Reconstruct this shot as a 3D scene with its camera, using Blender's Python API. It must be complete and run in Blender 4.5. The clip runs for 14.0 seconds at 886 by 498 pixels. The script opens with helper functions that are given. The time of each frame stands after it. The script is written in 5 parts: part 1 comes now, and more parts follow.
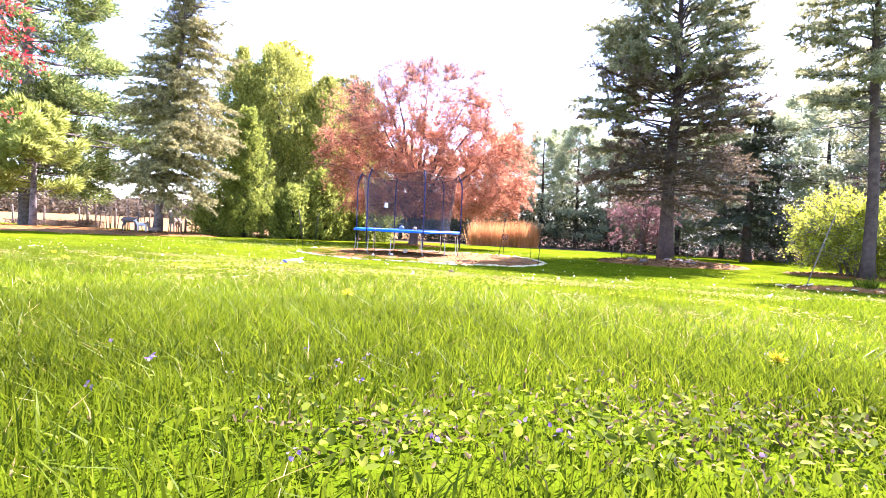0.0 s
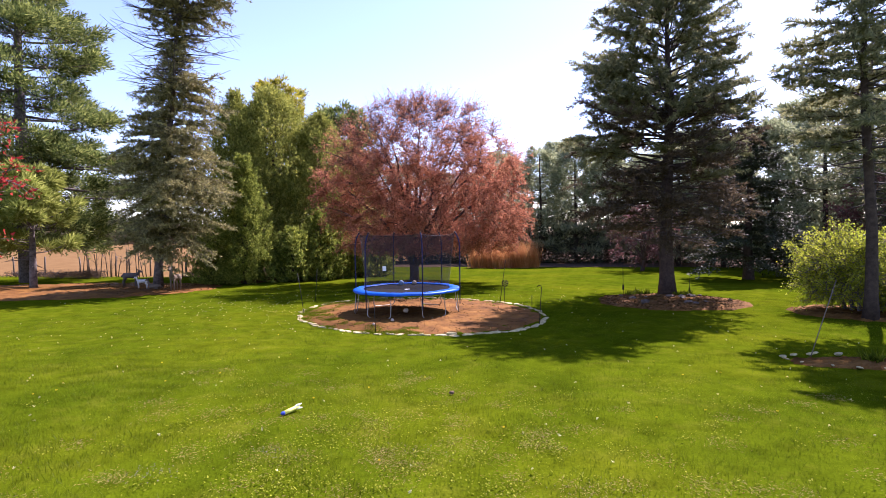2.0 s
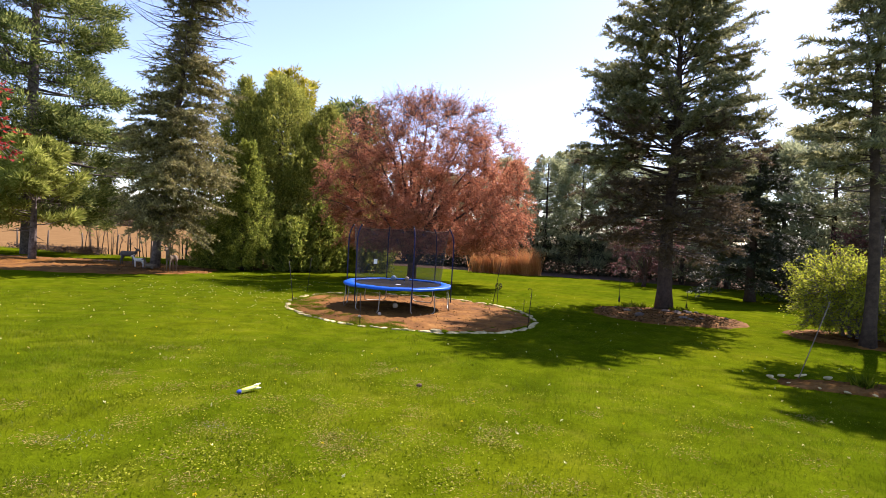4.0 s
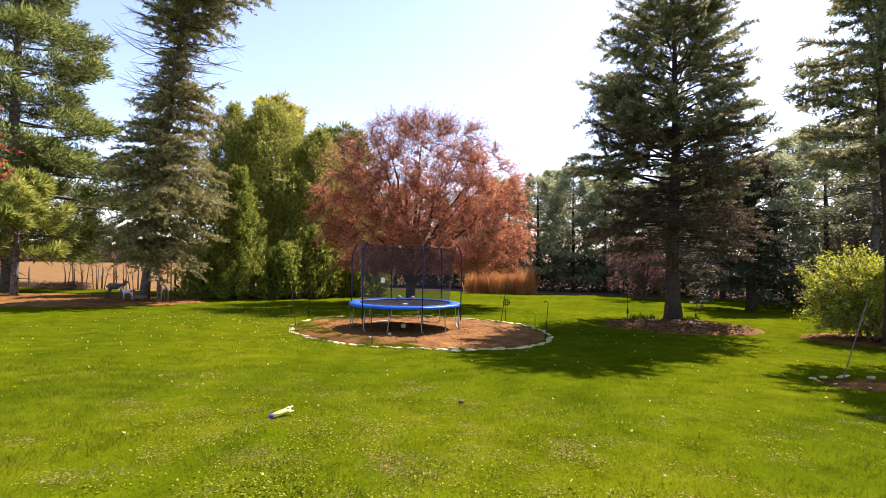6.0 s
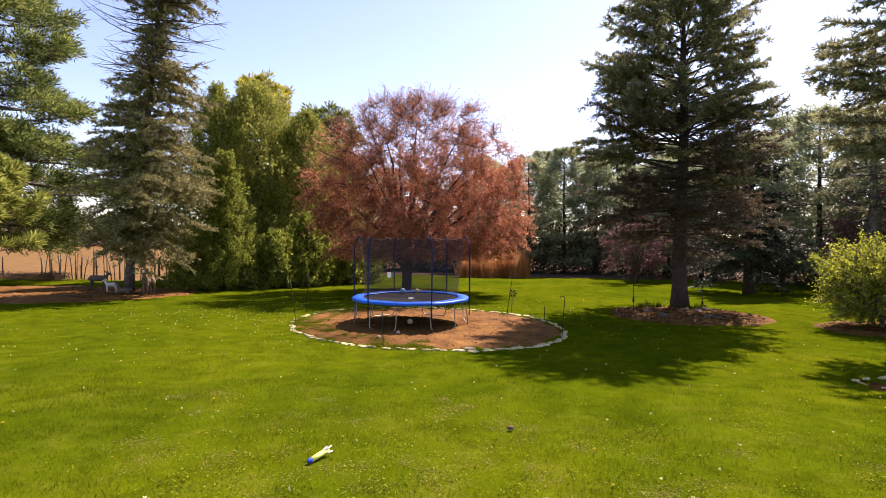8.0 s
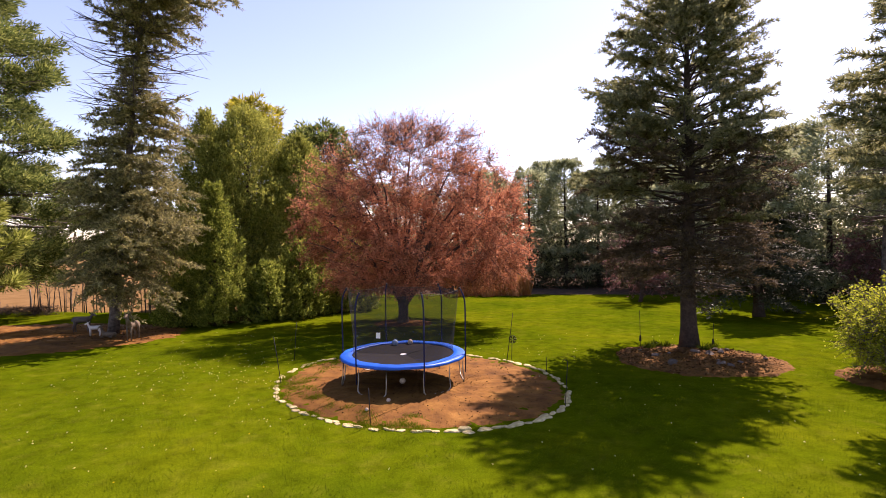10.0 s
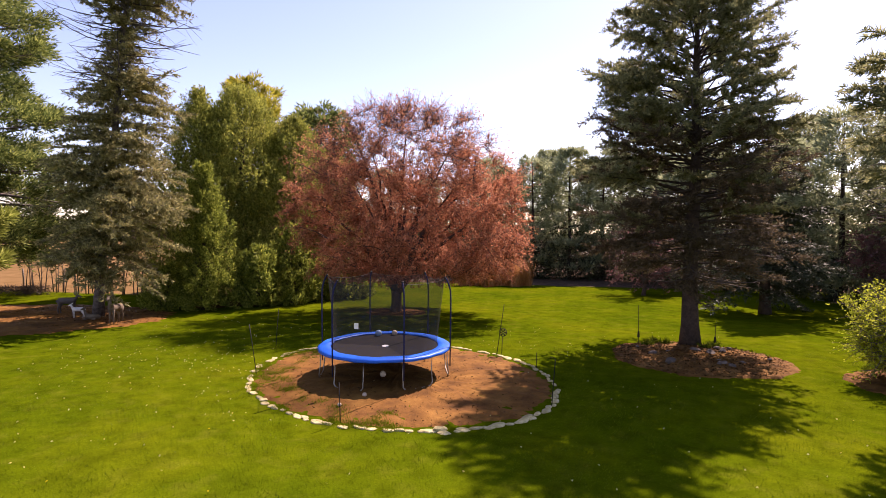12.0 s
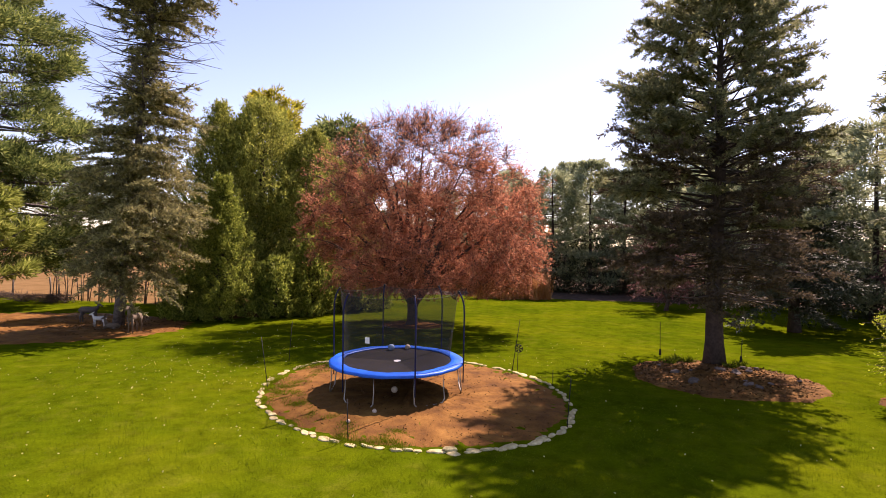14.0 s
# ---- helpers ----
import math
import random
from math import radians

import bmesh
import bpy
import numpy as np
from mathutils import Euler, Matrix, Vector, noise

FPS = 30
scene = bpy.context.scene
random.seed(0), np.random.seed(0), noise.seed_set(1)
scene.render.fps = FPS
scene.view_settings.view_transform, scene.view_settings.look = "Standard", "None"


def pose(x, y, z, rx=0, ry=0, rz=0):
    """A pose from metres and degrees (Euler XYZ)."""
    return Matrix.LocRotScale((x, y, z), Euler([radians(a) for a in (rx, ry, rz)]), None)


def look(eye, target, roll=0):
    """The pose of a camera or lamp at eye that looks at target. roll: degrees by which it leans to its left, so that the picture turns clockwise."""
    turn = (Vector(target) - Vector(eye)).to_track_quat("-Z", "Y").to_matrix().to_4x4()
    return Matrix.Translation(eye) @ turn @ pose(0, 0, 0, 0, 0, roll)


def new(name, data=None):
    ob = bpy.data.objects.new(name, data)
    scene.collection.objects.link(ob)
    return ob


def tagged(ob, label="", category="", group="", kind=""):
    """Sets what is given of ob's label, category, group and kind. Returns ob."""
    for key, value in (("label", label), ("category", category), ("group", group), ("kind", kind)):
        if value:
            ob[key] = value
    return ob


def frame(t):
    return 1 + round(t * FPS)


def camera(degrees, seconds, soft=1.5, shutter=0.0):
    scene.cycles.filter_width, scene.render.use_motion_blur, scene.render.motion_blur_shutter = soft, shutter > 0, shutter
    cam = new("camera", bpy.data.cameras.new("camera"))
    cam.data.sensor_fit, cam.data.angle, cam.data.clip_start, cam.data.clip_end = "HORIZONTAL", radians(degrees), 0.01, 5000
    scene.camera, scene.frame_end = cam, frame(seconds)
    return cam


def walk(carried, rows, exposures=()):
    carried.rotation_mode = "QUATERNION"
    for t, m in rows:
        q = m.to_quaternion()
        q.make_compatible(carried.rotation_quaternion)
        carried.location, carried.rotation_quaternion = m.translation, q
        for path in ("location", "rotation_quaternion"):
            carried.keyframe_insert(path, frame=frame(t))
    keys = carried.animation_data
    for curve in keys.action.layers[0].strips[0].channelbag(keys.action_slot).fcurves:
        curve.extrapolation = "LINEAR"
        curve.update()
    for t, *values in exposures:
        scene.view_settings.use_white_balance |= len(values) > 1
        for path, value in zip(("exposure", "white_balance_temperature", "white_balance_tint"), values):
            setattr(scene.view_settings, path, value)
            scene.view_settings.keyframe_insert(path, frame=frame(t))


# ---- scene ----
cam = camera(82.0, 14.0, soft=0.5)
PATH = [
    (0, (1.762, 0.206, 1.024), (1.368, 2.164, 0.936), 2.6),
    (0.5, (1.5, 0.209, 1.469), (1.084, 2.164, 1.402), -5.5),
    (1, (1.541, 0.168, 2.036), (1.116, 2.121, 1.964), -0.4),
    (1.5, (1.643, 0.224, 2.465), (1.231, 2.18, 2.389), 0.0),
    (2, (1.81, 0.33, 2.741), (1.408, 2.288, 2.675), -0.8),
    (2.5, (1.962, 0.368, 2.979), (1.545, 2.322, 2.895), -0.6),
    (2.7, (2.01, 0.38, 3.034), (1.588, 2.332, 2.932), 0.3),
    (4.8, (2.214, 0.697, 2.282), (1.774, 2.648, 2.244), 7.5),
    (5, (2.143, 0.661, 2.328), (1.7, 2.611, 2.269), 9.3),
    (5.5, (1.828, 0.708, 2.223), (1.411, 2.643, 1.933), 0.6),
    (6, (1.412, 0.951, 2.219), (1.035, 2.915, 2.267), 1.0),
    (6.5, (0.983, 1.221, 2.093), (0.577, 3.179, 2.138), 0.3),
    (7, (0.686, 1.307, 2.191), (0.283, 3.266, 2.202), -0.1),
    (7.5, (0.599, 1.42, 2.365), (0.238, 3.387, 2.363), 0.2),
    (8, (0.526, 1.551, 2.595), (0.216, 3.527, 2.564), 0.4),
    (8.2, (0.507, 1.583, 2.725), (0.216, 3.561, 2.685), 0.2),
    (10.3, (0.668, 2.885, 4.126), (0.344, 4.858, 4.109), -1.0),
    (10.5, (0.689, 3.052, 4.13), (0.351, 5.023, 4.122), -0.7),
    (11, (0.861, 3.298, 4.12), (0.492, 5.263, 4.131), 1.8),
    (11.5, (1.027, 3.448, 4.082), (0.669, 5.415, 4.043), 2.1),
    (12, (1.073, 3.552, 4.01), (0.729, 5.521, 3.94), 0.4),
    (12.5, (1.065, 3.652, 3.986), (0.71, 5.62, 3.967), -0.4),
    (13, (1.161, 3.686, 3.98), (0.842, 5.661, 3.956), -1.1),
    (13.5, (1.122, 3.822, 3.997), (0.715, 5.78, 3.999), -0.3),
    (14, (1.203, 3.83, 4.054), (0.78, 5.784, 4.029), 0.8),
]
walk(cam, [(t, look(eye, target, roll)) for t, eye, target, roll in PATH],
     [(0, 3.42, 5650, 36), (0.3, 2.95, 5600, 34), (0.6, 2.42, 5600, 32), (1.0, 1.95, 5650, 34), (2.0, 1.50, 5750, 38), (2.7, 1.42, 5850, 38), (5.0, 1.42, 6450, 21), (6.0, 1.54, 6500, 28), (6.6, 1.42, 6550, 29), (8.0, 1.30, 6600, 31), (10.5, 1.26, 6850, 38), (14.0, 1.24, 6850, 38)])


# ---- light ----
SUN_WAY = Vector((0.38, 0.79, 1.0)).normalized()
sun = new("sun", bpy.data.lights.new("sun", "SUN"))
sun.data.energy, sun.data.angle, sun.data.color = 5.0, radians(0.6), (1.0, 0.93, 0.82)
sun.matrix_world = look(SUN_WAY * 80, (0, 0, 0))
world = bpy.data.worlds.new("sky")
scene.world = world
world.use_nodes = True
sky = world.node_tree.nodes.new("ShaderNodeTexSky")
sky.sky_type, sky.sun_disc = "NISHITA", False
sky.sun_elevation, sky.sun_rotation = math.asin(SUN_WAY.z), math.atan2(SUN_WAY.x, SUN_WAY.y)
sky.air_density, sky.dust_density, sky.ozone_density = 1.0, 0.35, 0.25
world.node_tree.nodes["Background"].inputs["Strength"].default_value = 0.100
world.node_tree.links.new(sky.outputs[0], world.node_tree.nodes["Background"].inputs["Color"])


# ---- materials ----
def blank(name):
    m = bpy.data.materials.new(name)
    m.use_nodes = True
    nt = m.node_tree
    return m, nt, nt.nodes["Principled BSDF"]


def node(nt, kind, **values):
    n = nt.nodes.new(kind)
    for k, v in values.items():
        n.inputs[k].default_value = v
    return n


def ramp_of(nt, source, colours, stops=None):
    r = nt.nodes.new("ShaderNodeValToRGB")
    e = r.color_ramp.elements
    n = len(colours)
    stops = stops or [0.3 + 0.4 * i / max(n - 1, 1) for i in range(n)]
    while len(e) < n:
        e.new(0.5)
    for el, c, s in zip(e, colours, stops):
        el.position, el.color = s, (*c, 1)
    nt.links.new(source, r.inputs["Fac"])
    return r.outputs["Color"]


def mixed(nt, fac, a, b, blend="MIX"):
    m = nt.nodes.new("ShaderNodeMix")
    m.data_type, m.blend_type = "RGBA", blend
    for sock, v in ((m.inputs[0], fac), (m.inputs[6], a), (m.inputs[7], b)):
        if hasattr(v, "is_linked"):
            nt.links.new(v, sock)
        else:
            sock.default_value = v if not isinstance(v, tuple) or len(v) == 4 else (*v, 1)
    return m.outputs[2]


def noise_of(nt, scale, detail=4.0, rough=0.6, coords="Object"):
    tc = nt.nodes.new("ShaderNodeTexCoord") if coords == "Object" else nt.nodes.new("ShaderNodeNewGeometry")
    n = node(nt, "ShaderNodeTexNoise", Scale=scale, Detail=detail, Roughness=rough)
    nt.links.new(tc.outputs["Object" if coords == "Object" else "Position"], n.inputs["Vector"])
    return n.outputs["Fac"]


def surface(name, colours, scale=3.0, fine=40.0, rough=0.7, bump=0.3, metal=0.0, coords="Object", stops=None, random_tint=0.0, gloss=0.15):
    """A solid surface with variation at two scales and fine relief."""
    m, nt, b = blank(name)
    big, small = noise_of(nt, scale, 5, 0.6, coords), noise_of(nt, fine, 3, 0.7, coords)
    colour = ramp_of(nt, big, colours, stops)
    colour = mixed(nt, 0.5, colour, ramp_of(nt, small, [(0.35, 0.35, 0.35), (0.65, 0.65, 0.65)]), "OVERLAY")
    if random_tint:
        info = nt.nodes.new("ShaderNodeObjectInfo")
        hsv = node(nt, "ShaderNodeHueSaturation")
        mr = node(nt, "ShaderNodeMapRange")
        mr.inputs["To Min"].default_value, mr.inputs["To Max"].default_value = 1 - random_tint, 1 + random_tint
        nt.links.new(info.outputs["Random"], mr.inputs["Value"])
        nt.links.new(mr.outputs["Result"], hsv.inputs["Value"])
        nt.links.new(colour, hsv.inputs["Color"])
        colour = hsv.outputs["Color"]
    nt.links.new(colour, b.inputs["Base Color"])
    b.inputs["Roughness"].default_value, b.inputs["Metallic"].default_value = rough, metal
    b.inputs["Specular IOR Level"].default_value = gloss
    if bump:
        bp = node(nt, "ShaderNodeBump", Strength=bump, Distance=0.02)
        nt.links.new(small, bp.inputs["Height"])
        nt.links.new(bp.outputs["Normal"], b.inputs["Normal"])
    return m


def leafy(name, colours, through_light=0.35, rough=0.55, patch=0.6, patch_small=0.0, gloss=0.08):
    """Leaves or needles: colour from leaf to leaf and in drifts, with light coming through."""
    m, nt, b = blank(name)
    geo = nt.nodes.new("ShaderNodeNewGeometry")
    each = ramp_of(nt, geo.outputs["Random Per Island"], colours, [i / (len(colours) - 1) for i in range(len(colours))])
    drift = ramp_of(nt, noise_of(nt, patch, 3, 0.6, "Position"), [(0.3, 0.3, 0.3), (0.7, 0.7, 0.7)])
    colour = mixed(nt, 0.45, each, drift, "OVERLAY")
    if patch_small:
        spots = ramp_of(nt, noise_of(nt, patch_small, 5, 0.7, "Position"), [(0.2, 0.2, 0.17), (0.5, 0.5, 0.5), (0.74, 0.72, 0.6)], [0.36, 0.5, 0.66])
        colour = mixed(nt, 0.4, colour, spots, "OVERLAY")
    nt.links.new(colour, b.inputs["Base Color"])
    b.inputs["Roughness"].default_value = rough
    b.inputs["Specular IOR Level"].default_value = gloss
    tr = nt.nodes.new("ShaderNodeBsdfTranslucent")
    nt.links.new(colour, tr.inputs["Color"])
    mix = node(nt, "ShaderNodeMixShader", Fac=through_light)
    nt.links.new(b.outputs[0], mix.inputs[1])
    nt.links.new(tr.outputs[0], mix.inputs[2])
    nt.links.new(mix.outputs[0], nt.nodes["Material Output"].inputs["Surface"])
    return m


M = {}
M["bark_grey"] = surface("bark_grey", [(0.05, 0.04, 0.035), (0.13, 0.105, 0.09), (0.2, 0.17, 0.15)], 6, 30, 0.9, 0.8)
M["bark_brown"] = surface("bark_brown", [(0.035, 0.025, 0.02), (0.085, 0.06, 0.045)], 6, 35, 0.9, 0.8)
M["bark_plum"] = surface("bark_plum", [(0.055, 0.036, 0.03), (0.125, 0.085, 0.07)], 7, 40, 0.85, 0.7)
M["twig_dead"] = surface("twig_dead", [(0.06, 0.047, 0.04), (0.12, 0.10, 0.085)], 4, 30, 0.9, 0.3)
M["spruce_blue"] = leafy("spruce_blue", [(0.12, 0.118, 0.05), (0.26, 0.235, 0.088), (0.46, 0.40, 0.165)], 0.3)
M["spruce_green"] = leafy("spruce_green", [(0.13, 0.142, 0.068), (0.22, 0.222, 0.10), (0.355, 0.335, 0.15)], 0.5)
M["needle_brown"] = leafy("needle_brown", [(0.07, 0.052, 0.03), (0.135, 0.10, 0.056)], 0.36)
# palest needle tone is raised to stand in for sunlit plume edges
M["pine_dark"] = leafy("pine_dark", [(0.06, 0.088, 0.024), (0.135, 0.172, 0.042), (0.38, 0.405, 0.11)], 0.36)
M["pine_light"] = leafy("pine_light", [(0.15, 0.18, 0.03), (0.26, 0.29, 0.05), (0.42, 0.43, 0.11)], 0.48)
M["cedar"] = leafy("cedar", [(0.115, 0.138, 0.026), (0.265, 0.28, 0.05), (0.50, 0.49, 0.095)], 0.45)
M["cedar_bright"] = leafy("cedar_bright", [(0.09, 0.118, 0.02), (0.20, 0.238, 0.035), (0.44, 0.46, 0.08)], 0.42)
M["yellow_leaf"] = leafy("yellow_leaf", [(0.17, 0.175, 0.02), (0.34, 0.31, 0.03), (0.52, 0.45, 0.05)], 0.45)
M["plum_leaf"] = leafy("plum_leaf", [(0.30, 0.105, 0.058), (0.50, 0.185, 0.095), (0.64, 0.325, 0.165)], 0.54)
M["red_leaf"] = leafy("red_leaf", [(0.22, 0.02, 0.02), (0.42, 0.045, 0.04), (0.5, 0.12, 0.06)], 0.45)
M["lilac_leaf"] = leafy("lilac_leaf", [(0.22, 0.265, 0.018), (0.36, 0.395, 0.03), (0.51, 0.51, 0.062)], 0.54)
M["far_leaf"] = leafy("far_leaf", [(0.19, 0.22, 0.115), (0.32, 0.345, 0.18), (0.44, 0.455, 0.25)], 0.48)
M["pink_leaf"] = leafy("pink_leaf", [(0.17, 0.08, 0.07), (0.27, 0.13, 0.12)], 0.3)
M["grass"] = leafy("grass", [(0.067, 0.098, 0.0018), (0.098, 0.134, 0.0026), (0.142, 0.171, 0.006)], 0.5, 0.5, 0.35, 1.9)
M["weed"] = leafy("weed", [(0.034, 0.052, 0.003), (0.066, 0.092, 0.005), (0.115, 0.14, 0.009), (0.20, 0.215, 0.025)], 0.42, 0.6, 2.0, gloss=0.02)
M["weed_pale"] = leafy("weed_pale", [(0.085, 0.115, 0.003), (0.14, 0.17, 0.006), (0.22, 0.24, 0.015), (0.36, 0.36, 0.05)], 0.42, 0.6, 1.6, gloss=0.02)
M["nettle"] = leafy("nettle", [(0.05, 0.036, 0.016), (0.12, 0.085, 0.04), (0.27, 0.20, 0.12)], 0.3, 0.7, gloss=0.02)
M["violet"] = leafy("violet", [(0.16, 0.09, 0.20), (0.26, 0.17, 0.30), (0.36, 0.28, 0.34)], 0.3)
# dark leaf; on the wood's brush it stands in for shade under the pines
M["under_leaf"] = leafy("under_leaf", [(0.035, 0.045, 0.025), (0.06, 0.07, 0.035), (0.10, 0.10, 0.06)], 0.15)
M["seed"] = leafy("seed", [(0.42, 0.42, 0.2), (0.6, 0.58, 0.32), (0.65, 0.52, 0.08)], 0.3)
M["straw"] = leafy("straw", [(0.40, 0.175, 0.06), (0.58, 0.275, 0.10), (0.68, 0.37, 0.15)], 0.42)
M["thatch"] = leafy("thatch", [(0.18, 0.12, 0.03), (0.33, 0.23, 0.08), (0.48, 0.36, 0.16)], 0.3)
M["mulch"] = surface("mulch", [(0.075, 0.030, 0.0055), (0.15, 0.063, 0.011), (0.23, 0.107, 0.021)], 1.3, 22, 0.95, 0.6, coords="Position")
M["mulch_dark"] = surface("mulch_dark", [(0.065, 0.028, 0.005), (0.14, 0.062, 0.012), (0.22, 0.11, 0.026)], 1.6, 26, 0.95, 0.8, coords="Position")
M["chip"] = leafy("chip", [(0.03, 0.014, 0.005), (0.08, 0.04, 0.012), (0.18, 0.105, 0.04)], 0.0, 0.9)
M["stone"] = surface("stone", [(0.29, 0.225, 0.095), (0.45, 0.365, 0.17), (0.58, 0.49, 0.26)], 5, 40, 0.85, 0.5, random_tint=0.22)
M["rock_grey"] = surface("rock_grey", [(0.09, 0.068, 0.052), (0.19, 0.15, 0.12)], 5, 40, 0.9, 0.5, random_tint=0.3)
M["pad_blue"] = surface("pad_blue", [(0.001, 0.085, 0.46), (0.004, 0.13, 0.62)], 3, 60, 0.45, 0.15, gloss=0.25)
M["mat_black"] = surface("mat_black", [(0.008, 0.007, 0.006), (0.017, 0.014, 0.013)], 2, 80, 0.9, 0.1)
M["steel"] = surface("steel", [(0.27, 0.24, 0.20), (0.40, 0.37, 0.32)], 6, 60, 0.5, 0.05, metal=0.7)
M["pole_blue"] = surface("pole_blue", [(0.012, 0.013, 0.045), (0.02, 0.022, 0.075)], 4, 60, 0.5, 0.1)
M["iron"] = surface("iron", [(0.012, 0.011, 0.011), (0.03, 0.026, 0.024)], 8, 60, 0.6, 0.15)
M["white"] = surface("white", [(0.72, 0.72, 0.7), (0.82, 0.82, 0.8)], 6, 50, 0.5, 0.05)
M["ball_blue"] = surface("ball_blue", [(0.18, 0.27, 0.42), (0.32, 0.42, 0.55)], 8, 50, 0.45, 0.05)
M["ball_tan"] = surface("ball_tan", [(0.42, 0.3, 0.2), (0.58, 0.45, 0.33)], 8, 50, 0.5, 0.1)
M["yellow"] = surface("yellow", [(0.72, 0.68, 0.10), (0.82, 0.78, 0.22)], 8, 60, 0.55, 0.05)
M["navy"] = surface("navy", [(0.03, 0.05, 0.30), (0.05, 0.09, 0.42)], 8, 60, 0.5, 0.05)
M["dandelion"] = surface("dandelion", [(0.75, 0.55, 0.01), (0.85, 0.68, 0.03)], 20, 90, 0.7, 0.2)
M["deer"] = surface("deer", [(0.10, 0.075, 0.05), (0.18, 0.135, 0.095)], 3, 30, 0.85, 0.2)
M["deer_dark"] = surface("deer_dark", [(0.07, 0.06, 0.055), (0.13, 0.11, 0.10)], 3, 30, 0.85, 0.2)
M["deer_white"] = surface("deer_white", [(0.6, 0.55, 0.5), (0.75, 0.7, 0.65)], 3, 30, 0.8, 0.2)
M["wood_post"] = surface("wood_post", [(0.12, 0.09, 0.07), (0.22, 0.18, 0.14)], 5, 40, 0.9, 0.4)
M["clod"] = surface("clod", [(0.10, 0.06, 0.035), (0.2, 0.13, 0.08)], 12, 60, 0.95, 0.6)


def net_material():
    m, nt, b = blank("net")
    b.inputs["Base Color"].default_value = (0.012, 0.012, 0.014, 1)
    b.inputs["Roughness"].default_value = 0.8
    clear = nt.nodes.new("ShaderNodeBsdfTransparent")
    mix = nt.nodes.new("ShaderNodeMixShader")
    mr = node(nt, "ShaderNodeMapRange")
    mr.inputs["To Min"].default_value, mr.inputs["To Max"].default_value = 0.31, 0.42
    nt.links.new(noise_of(nt, 2.0), mr.inputs["Value"])
    nt.links.new(mr.outputs["Result"], mix.inputs["Fac"])
    nt.links.new(clear.outputs[0], mix.inputs[1])
    nt.links.new(b.outputs[0], mix.inputs[2])
    nt.links.new(mix.outputs[0], nt.nodes["Material Output"].inputs["Surface"])
    return m


M["net"] = net_material()


def ground_material():
    """Lawn near, tan stubble field on one side, leaf litter under the far wood."""
    m, nt, b = blank("ground")
    geo = nt.nodes.new("ShaderNodeNewGeometry")
    xyz = nt.nodes.new("ShaderNodeSeparateXYZ")
    nt.links.new(geo.outputs["Position"], xyz.inputs[0])
    broad, mid, fine = (noise_of(nt, s, 4, 0.65, "Position") for s in (0.22, 1.7, 30.0))
    lawn = ramp_of(nt, broad, [(0.039, 0.061, 0.001), (0.057, 0.079, 0.0012), (0.079, 0.094, 0.0018)], [0.33, 0.5, 0.68])
    lawn = mixed(nt, ramp_of(nt, mid, [(0, 0, 0), (0.55, 0.55, 0.55)], [0.52, 0.75]), lawn, (0.105, 0.11, 0.008))
    spots = ramp_of(nt, noise_of(nt, 1.9, 5, 0.7, "Position"), [(0.2, 0.2, 0.17), (0.5, 0.5, 0.5), (0.74, 0.72, 0.6)], [0.36, 0.5, 0.66])
    lawn = mixed(nt, 0.4, lawn, spots, "OVERLAY")
    lawn = mixed(nt, 0.5, lawn, ramp_of(nt, fine, [(0.28, 0.28, 0.28), (0.7, 0.7, 0.7)], [0.3, 0.7]), "OVERLAY")
    litter = ramp_of(nt, mid, [(0.05, 0.035, 0.025), (0.12, 0.08, 0.055)])
    field = ramp_of(nt, noise_of(nt, 0.6, 6, 0.7, "Position"), [(0.13, 0.075, 0.029), (0.20, 0.12, 0.052)])

    def edge(sock, lo, hi, wob=1.0):
        add = nt.nodes.new("ShaderNodeMath")
        add.operation = "MULTIPLY_ADD"
        nt.links.new(mid, add.inputs[0])
        add.inputs[1].default_value = wob
        nt.links.new(sock, add.inputs[2])
        mr = node(nt, "ShaderNodeMapRange")
        mr.inputs["From Min"].default_value, mr.inputs["From Max"].default_value = lo + wob / 2, hi + wob / 2
        nt.links.new(add.outputs[0], mr.inputs["Value"])
        return mr.outputs["Result"]

    colour = mixed(nt, edge(xyz.outputs["Y"], 47.6, 48.4), lawn, litter)
    both = nt.nodes.new("ShaderNodeMath")
    both.operation = "MULTIPLY"
    nt.links.new(edge(xyz.outputs["Y"], 32.0, 33.0), both.inputs[0])
    nt.links.new(edge(xyz.outputs["X"], -15.0, -16.0), both.inputs[1])
    colour = mixed(nt, both.outputs[0], colour, field)
    nt.links.new(colour, b.inputs["Base Color"])
    b.inputs["Roughness"].default_value = 0.85
    b.inputs["Specular IOR Level"].default_value = 0.0
    bp = node(nt, "ShaderNodeBump", Strength=0.5, Distance=0.03)
    nt.links.new(fine, bp.inputs["Height"])
    nt.links.new(bp.outputs["Normal"], b.inputs["Normal"])
    return m


M["ground"] = ground_material()

# ---- mesh tools ----
rng = np.random.default_rng(7)


